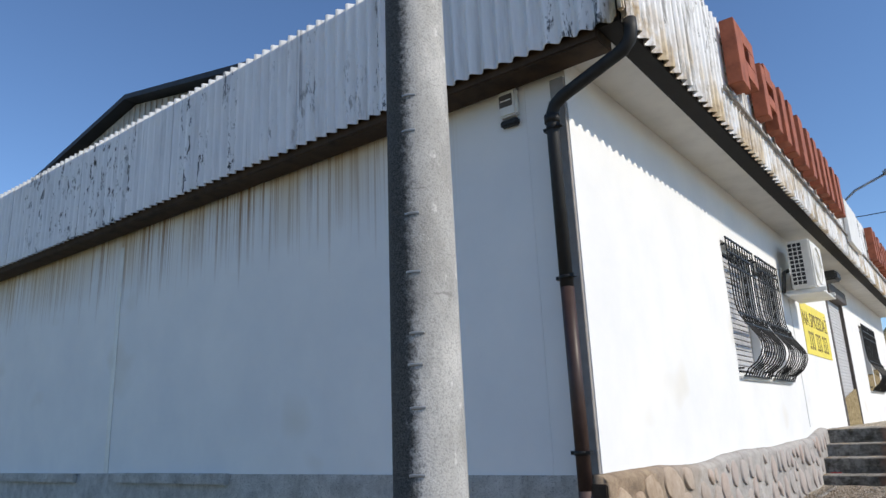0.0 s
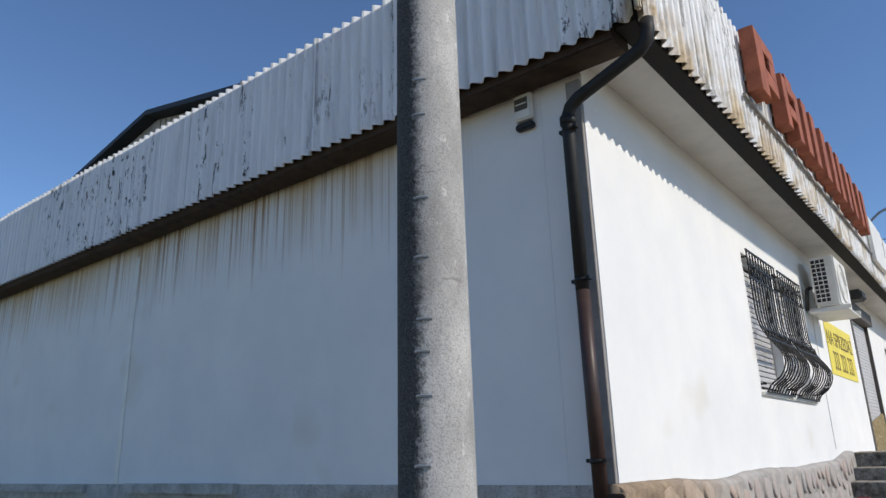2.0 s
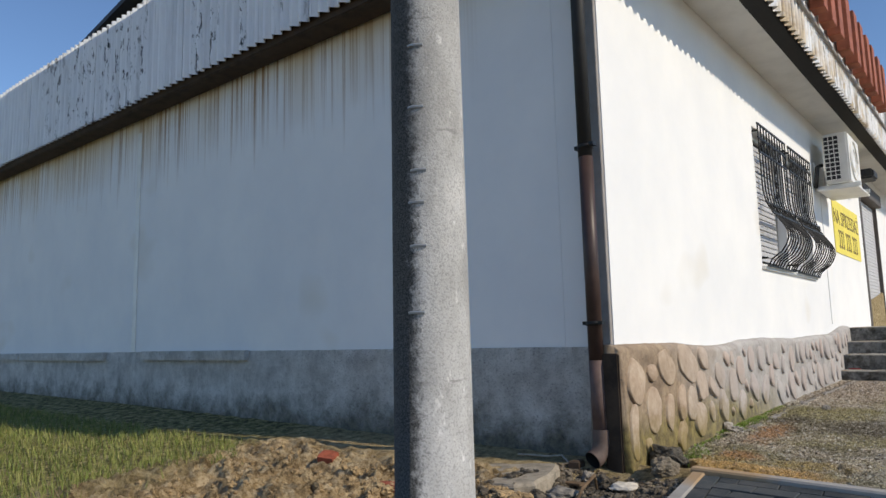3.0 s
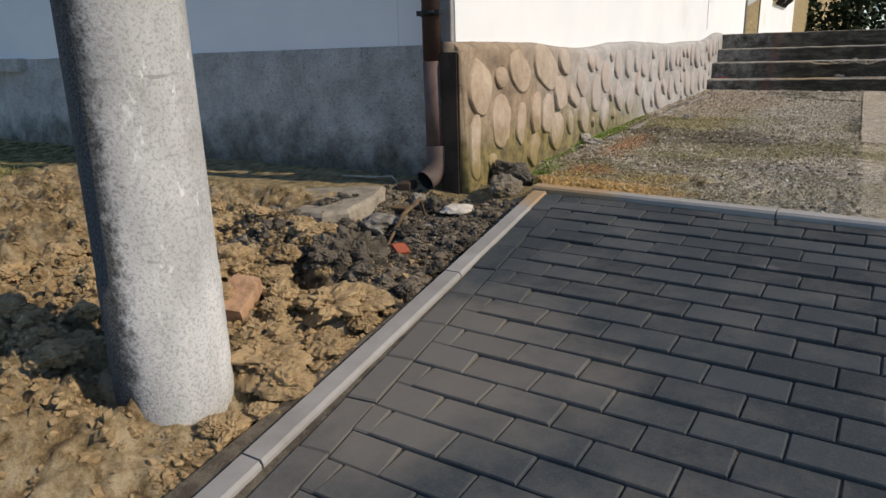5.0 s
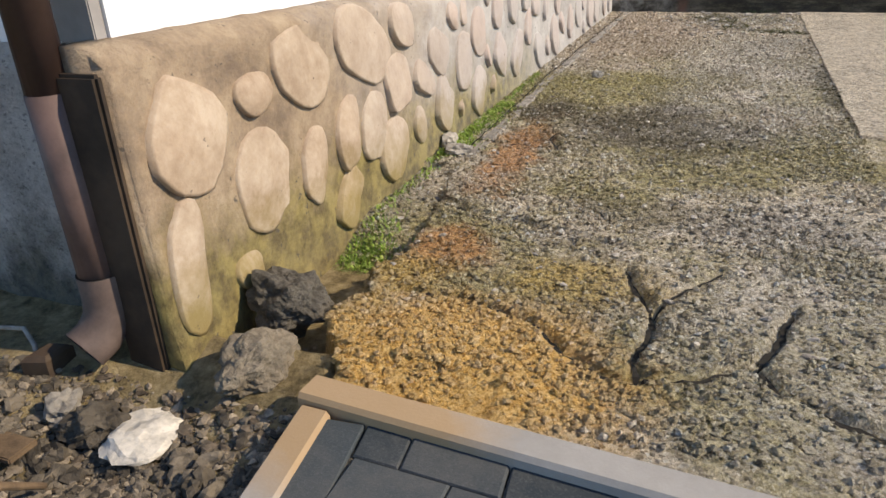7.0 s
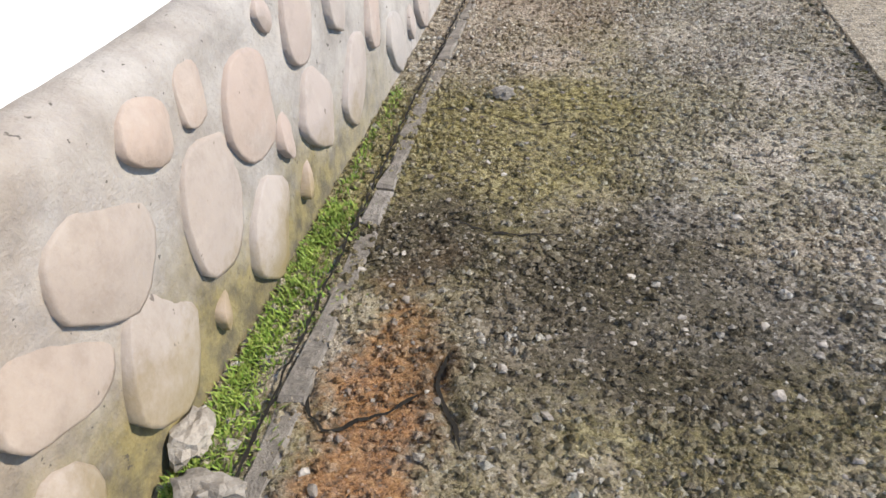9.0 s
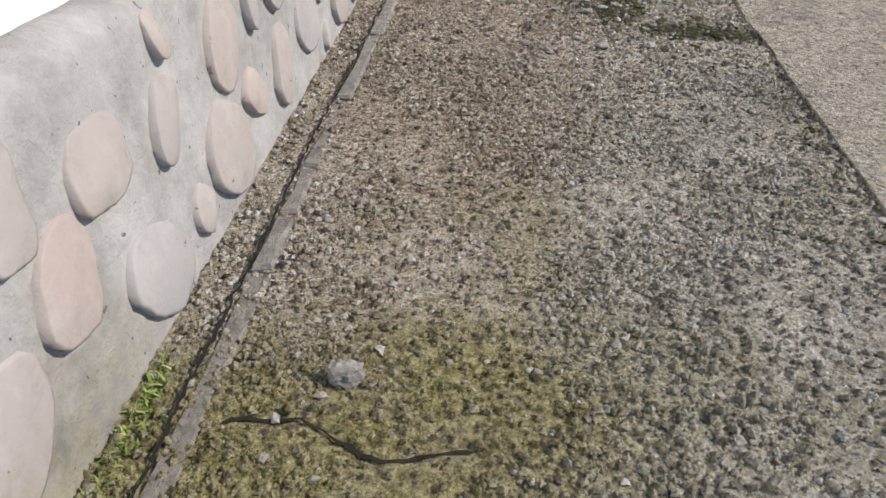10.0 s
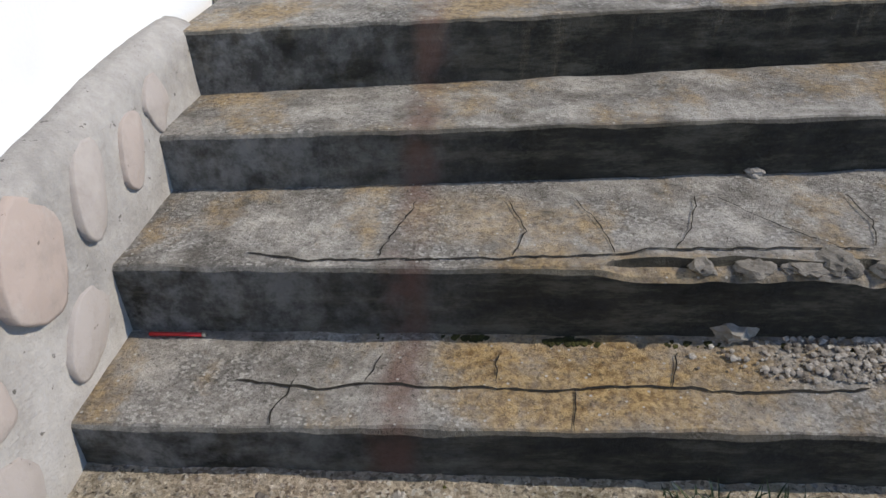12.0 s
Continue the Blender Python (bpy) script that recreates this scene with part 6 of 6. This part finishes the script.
def bare_tree(x, y, h, seed):
    t = thing("tree", "bare leafless tree with many fine twigs", "tree", at=(x, y, -0.7))
    r = random.Random(seed)
    b = bmesh.new()
    tw = bmesh.new()

    def grow(p, d, length, radius, depth):
        pts, rad = [p], [radius]
        for k in range(4):
            d = (d + Vector((r.gauss(0, 0.13), r.gauss(0, 0.13), r.gauss(0.04, 0.08)))).normalized()
            p = p + d * length / 4
            pts.append(p)
            rad.append(radius * (1 - 0.14 * (k + 1)))
        tube(pts, radius, 7 if depth < 2 else 4, False, b if depth < 2 else tw, rad)
        if depth < 5:
            for k in range(r.choice((2, 3, 3))):
                q = pts[r.choice((2, 3, 4, 4))]
                nd = (d + Vector((r.gauss(0, 0.55), r.gauss(0, 0.55), r.gauss(0.1, 0.3)))).normalized()
                grow(q, nd, length * r.uniform(0.6, 0.82), rad[-1] * 0.72, depth + 1)
    grow(Vector((0, 0, 0)), Vector((0, 0, 1)), h * 0.3, h * 0.022, 0)
    part("trunk", b, M_BARK, t, smooth=True)
    part("crown", tw, M_BARK, t, "fine bare twigs")
    return t


bare_tree(3.6, 27, 9.5, 3)
bare_tree(8.5, 31, 11, 6)


def evergreen(x, y, h, w, seed):
    t = thing("evergreen_tree", "dense dark evergreen tree", "tree", "evergreens behind the shop", at=(x, y, -0.7))
    r = random.Random(seed)
    part("trunk", tube([(0, 0, 0), (0.05, 0, h * 0.5), (0, 0.05, h * 0.92)], 0.1, 8, radii=[0.16, 0.10, 0.03]), M_BARK, t)
    verts, faces = [], []
    for _ in range(3200):
        f = r.random() ** 0.8
        z = 0.1 + f * (h - 0.1)
        rad = w * (1 - f) ** 0.6 * r.uniform(0.35, 1.05) * (1 + 0.25 * noise.noise(Vector((f * 7, seed, 0))))
        a = r.uniform(0, 6.283)
        c = Vector((rad * math.cos(a), rad * math.sin(a), z))
        u = Vector((r.gauss(0, 1), r.gauss(0, 1), r.gauss(0, 1))).normalized() * r.uniform(0.06, 0.16)
        v = u.cross(Vector((r.gauss(0, 1), r.gauss(0, 1), r.gauss(0, 1)))).normalized() * r.uniform(0.04, 0.09)
        k = len(verts)
        verts += [tuple(c - u), tuple(c + v), tuple(c + u), tuple(c - v)]
        faces.append((k, k + 1, k + 2, k + 3))
    crown = from_arrays("crown", verts, faces, M_NEEDLE)
    crown.parent = t
    return t


for k in range(7):
    evergreen(-0.6 + k * 2.1, 25.8 + (k % 3) * 0.7, 3.2 + (k % 2) * 0.5, 1.6, 100 + k)

# ---- kerbs and pavers ----
ROT = radians(-2.6)
O = Vector((1.304, -0.561))
UX, UY = Vector((math.cos(radians(-2.2)), math.sin(radians(-2.2)))), Vector((-math.sin(radians(3.0)), math.cos(radians(3.0))))


def plan(u, v):
    p = O + u * UX + v * UY
    return p.x, p.y


kerbs = thing("kerb", "pale concrete edging kerb round the new paving", "kerb", kind="structure")


def kerb_piece(p, q, side, lift):
    """One kerb stone between two plan points along its outer face; side: the way to its inner face."""
    p, q, side = Vector(p), Vector(q), Vector(side)
    d = (q - p).normalized()
    p, q = p + d * 0.003, q - d * 0.003
    b = bmesh.new()
    w = 0.080 if side.y < -0.5 else 0.074
    rows = []
    for c in (p, q):
        row = []
        for s, dz in ((0, -0.20), (0, -0.010), (0.008, 0), (w - 0.008, 0), (w, -0.010), (w, -0.20)):
            e = c + side * s
            row.append(b.verts.new((e.x, e.y, paving_z(c.x, c.y) + lift + dz)))
        rows.append(row)
    for k in range(6):
        b.faces.new((rows[0][k], rows[0][(k + 1) % 6], rows[1][(k + 1) % 6], rows[1][k]))
    b.faces.new(rows[0][::-1])
    b.faces.new(rows[1])
    part("kerb_stone", b, M_KERB, kerbs)


fd = (KERB_B - KERB_A).normalized()
fn = Vector((fd.y, -fd.x))
a = KERB_A - fd * 0.014
for k in range(5):
    kerb_piece(a + fd * 1.065 * k, a + fd * 1.065 * (k + 1), fn, 0.018)
ld = -UY
ln = UX
la = KERB_A + fn * 0.001 - fd * 0.0
start = Vector((0.541, -0.154)) + fn * 0.084
start = Vector((left_kerb_x(start.y), start.y))
pts = [start, Vector((left_kerb_x(-1.18), -1.18))] + [Vector((left_kerb_x(-1.18 - 1.07 * k), -1.18 - 1.07 * k)) for k in (1, 2, 3, 4)]
for p, q in zip(pts, pts[1:]):
    kerb_piece(p, q, ln, 0.010)

paving = thing("pavement_new", "new charcoal concrete block paving", "pavement", kind="structure")
PW, PH, GAP, PITCH, ROW = 0.2, 0.1085, 0.003, 0.2, 0.1085
U_LEFT = -0.588
edge_p = KERB_A + fn * 0.074


def block_mesh(w, h):
    b = prism([(-w / 2 + GAP / 2, -h / 2 + GAP / 2), (w / 2 - GAP / 2, -h / 2 + GAP / 2), (w / 2 - GAP / 2, h / 2 - GAP / 2), (-w / 2 + GAP / 2, h / 2 - GAP / 2)], -0.07, 0.0, 0.0035)
    return mesh_of(b, M_PAVER)


full, spare = block_mesh(PITCH, ROW), None
tilt = Matrix(((1, 0, 0, 0), (0, 1, 0, 0), (-0.012, 0.1257, 1, 0), (0, 0, 0, 1)))
rng = random.Random(77)
rest = bmesh.new()
count = 0


LINE_P, LINE_D = Vector((0.716, -0.60)), Vector((0.080, -0.9968))
LINE_L = Vector((-0.9968, -0.080))


def lay(u0, u1, v0, v1, mesh, side=False):
    global count
    corners = [plan(u0, v0), plan(u1, v0), plan(u1, v1), plan(u0, v1)]
    if side:
        a = LINE_P + LINE_D * v0 + LINE_L * 0.003
        b = LINE_P + LINE_D * v1 + LINE_L * 0.003
        corners = [tuple(a), tuple(a + LINE_L * 0.088), tuple(b + LINE_L * 0.088), tuple(b)][::-1]
    else:
        corners = clip(corners, LINE_P.x, LINE_P.y, LINE_L.x, LINE_L.y)
        if len(corners) < 3:
            return
    inside = clip(corners, edge_p.x, edge_p.y, -fn.x, -fn.y)
    if len(inside) < 3:
        return
    area = abs(sum(p[0] * q[1] - p[1] * q[0] for p, q in zip(inside, inside[1:] + inside[:1]))) / 2
    if area < 0.0022:
        return
    cx, cy = sum(p[0] for p in corners) / len(corners), sum(p[1] for p in corners) / len(corners)
    z = rng.uniform(-0.003, 0.003)
    near = cy > -3.1 and cx < 2.75
    if area > (u1 - u0) * (v1 - v0) * 0.985 and near and count < 300 and mesh:
        ob = new("paver", mesh)
        ob.parent = paving
        ob.matrix_basis = Matrix.Translation((cx, cy, paving_z(cx, cy) + z)) @ tilt.to_3x3().to_4x4() @ Matrix.Rotation(ROT + rng.gauss(0, 0.004), 4, "Z")
        count += 1
        return
    mx, my = sum(p[0] for p in inside) / len(inside), sum(p[1] for p in inside) / len(inside)
    shrink = 1 - GAP / 2 / 0.06
    ring = [(mx + (x - mx) * (1 - GAP / max(0.02, math.hypot(x - mx, y - my)) * 0.6), my + (y - my) * (1 - GAP / max(0.02, math.hypot(x - mx, y - my)) * 0.6)) for x, y in inside]
    b = prism(ring, -0.07, 0.0, 0.004)
    for v in b.verts:
        v.co.z += paving_z(v.co.x, v.co.y) + z
    if near and (mesh is None or area < (u1 - u0) * (v1 - v0) * 0.985):
        part("paver", b, M_PAVER, paving)
    else:
        me = bpy.data.meshes.new("tmp")
        b.to_mesh(me)
        b.free()
        rest.from_mesh(me)
        bpy.data.meshes.remove(me)


for i in range(26):
    lay(0, 1, -0.36 + 0.213 * i, -0.36 + 0.213 * (i + 1), None, True)
for row in range(-4, 44):
    off = 0.0 if row % 2 == 0 else 0.1
    v1, v0 = -ROW * row, -ROW * (row + 1)
    u = -0.8 + off
    while u < 3.2:
        lay(u, u + PITCH, v0, v1, full)
        u += PITCH
ob = part("paver_field", rest, M_PAVER, paving)
ob["kind"] = "stuff"
sx, sy2 = steps_of(0.58, 4.6, 0.2), steps_of(-5.4, -0.30, 0.2)
bed = grid_object("joint_sand", sx, sy2, lambda x, y: paving_z(x, y) - 0.009, M_DARKCLOD)
bed.parent = paving
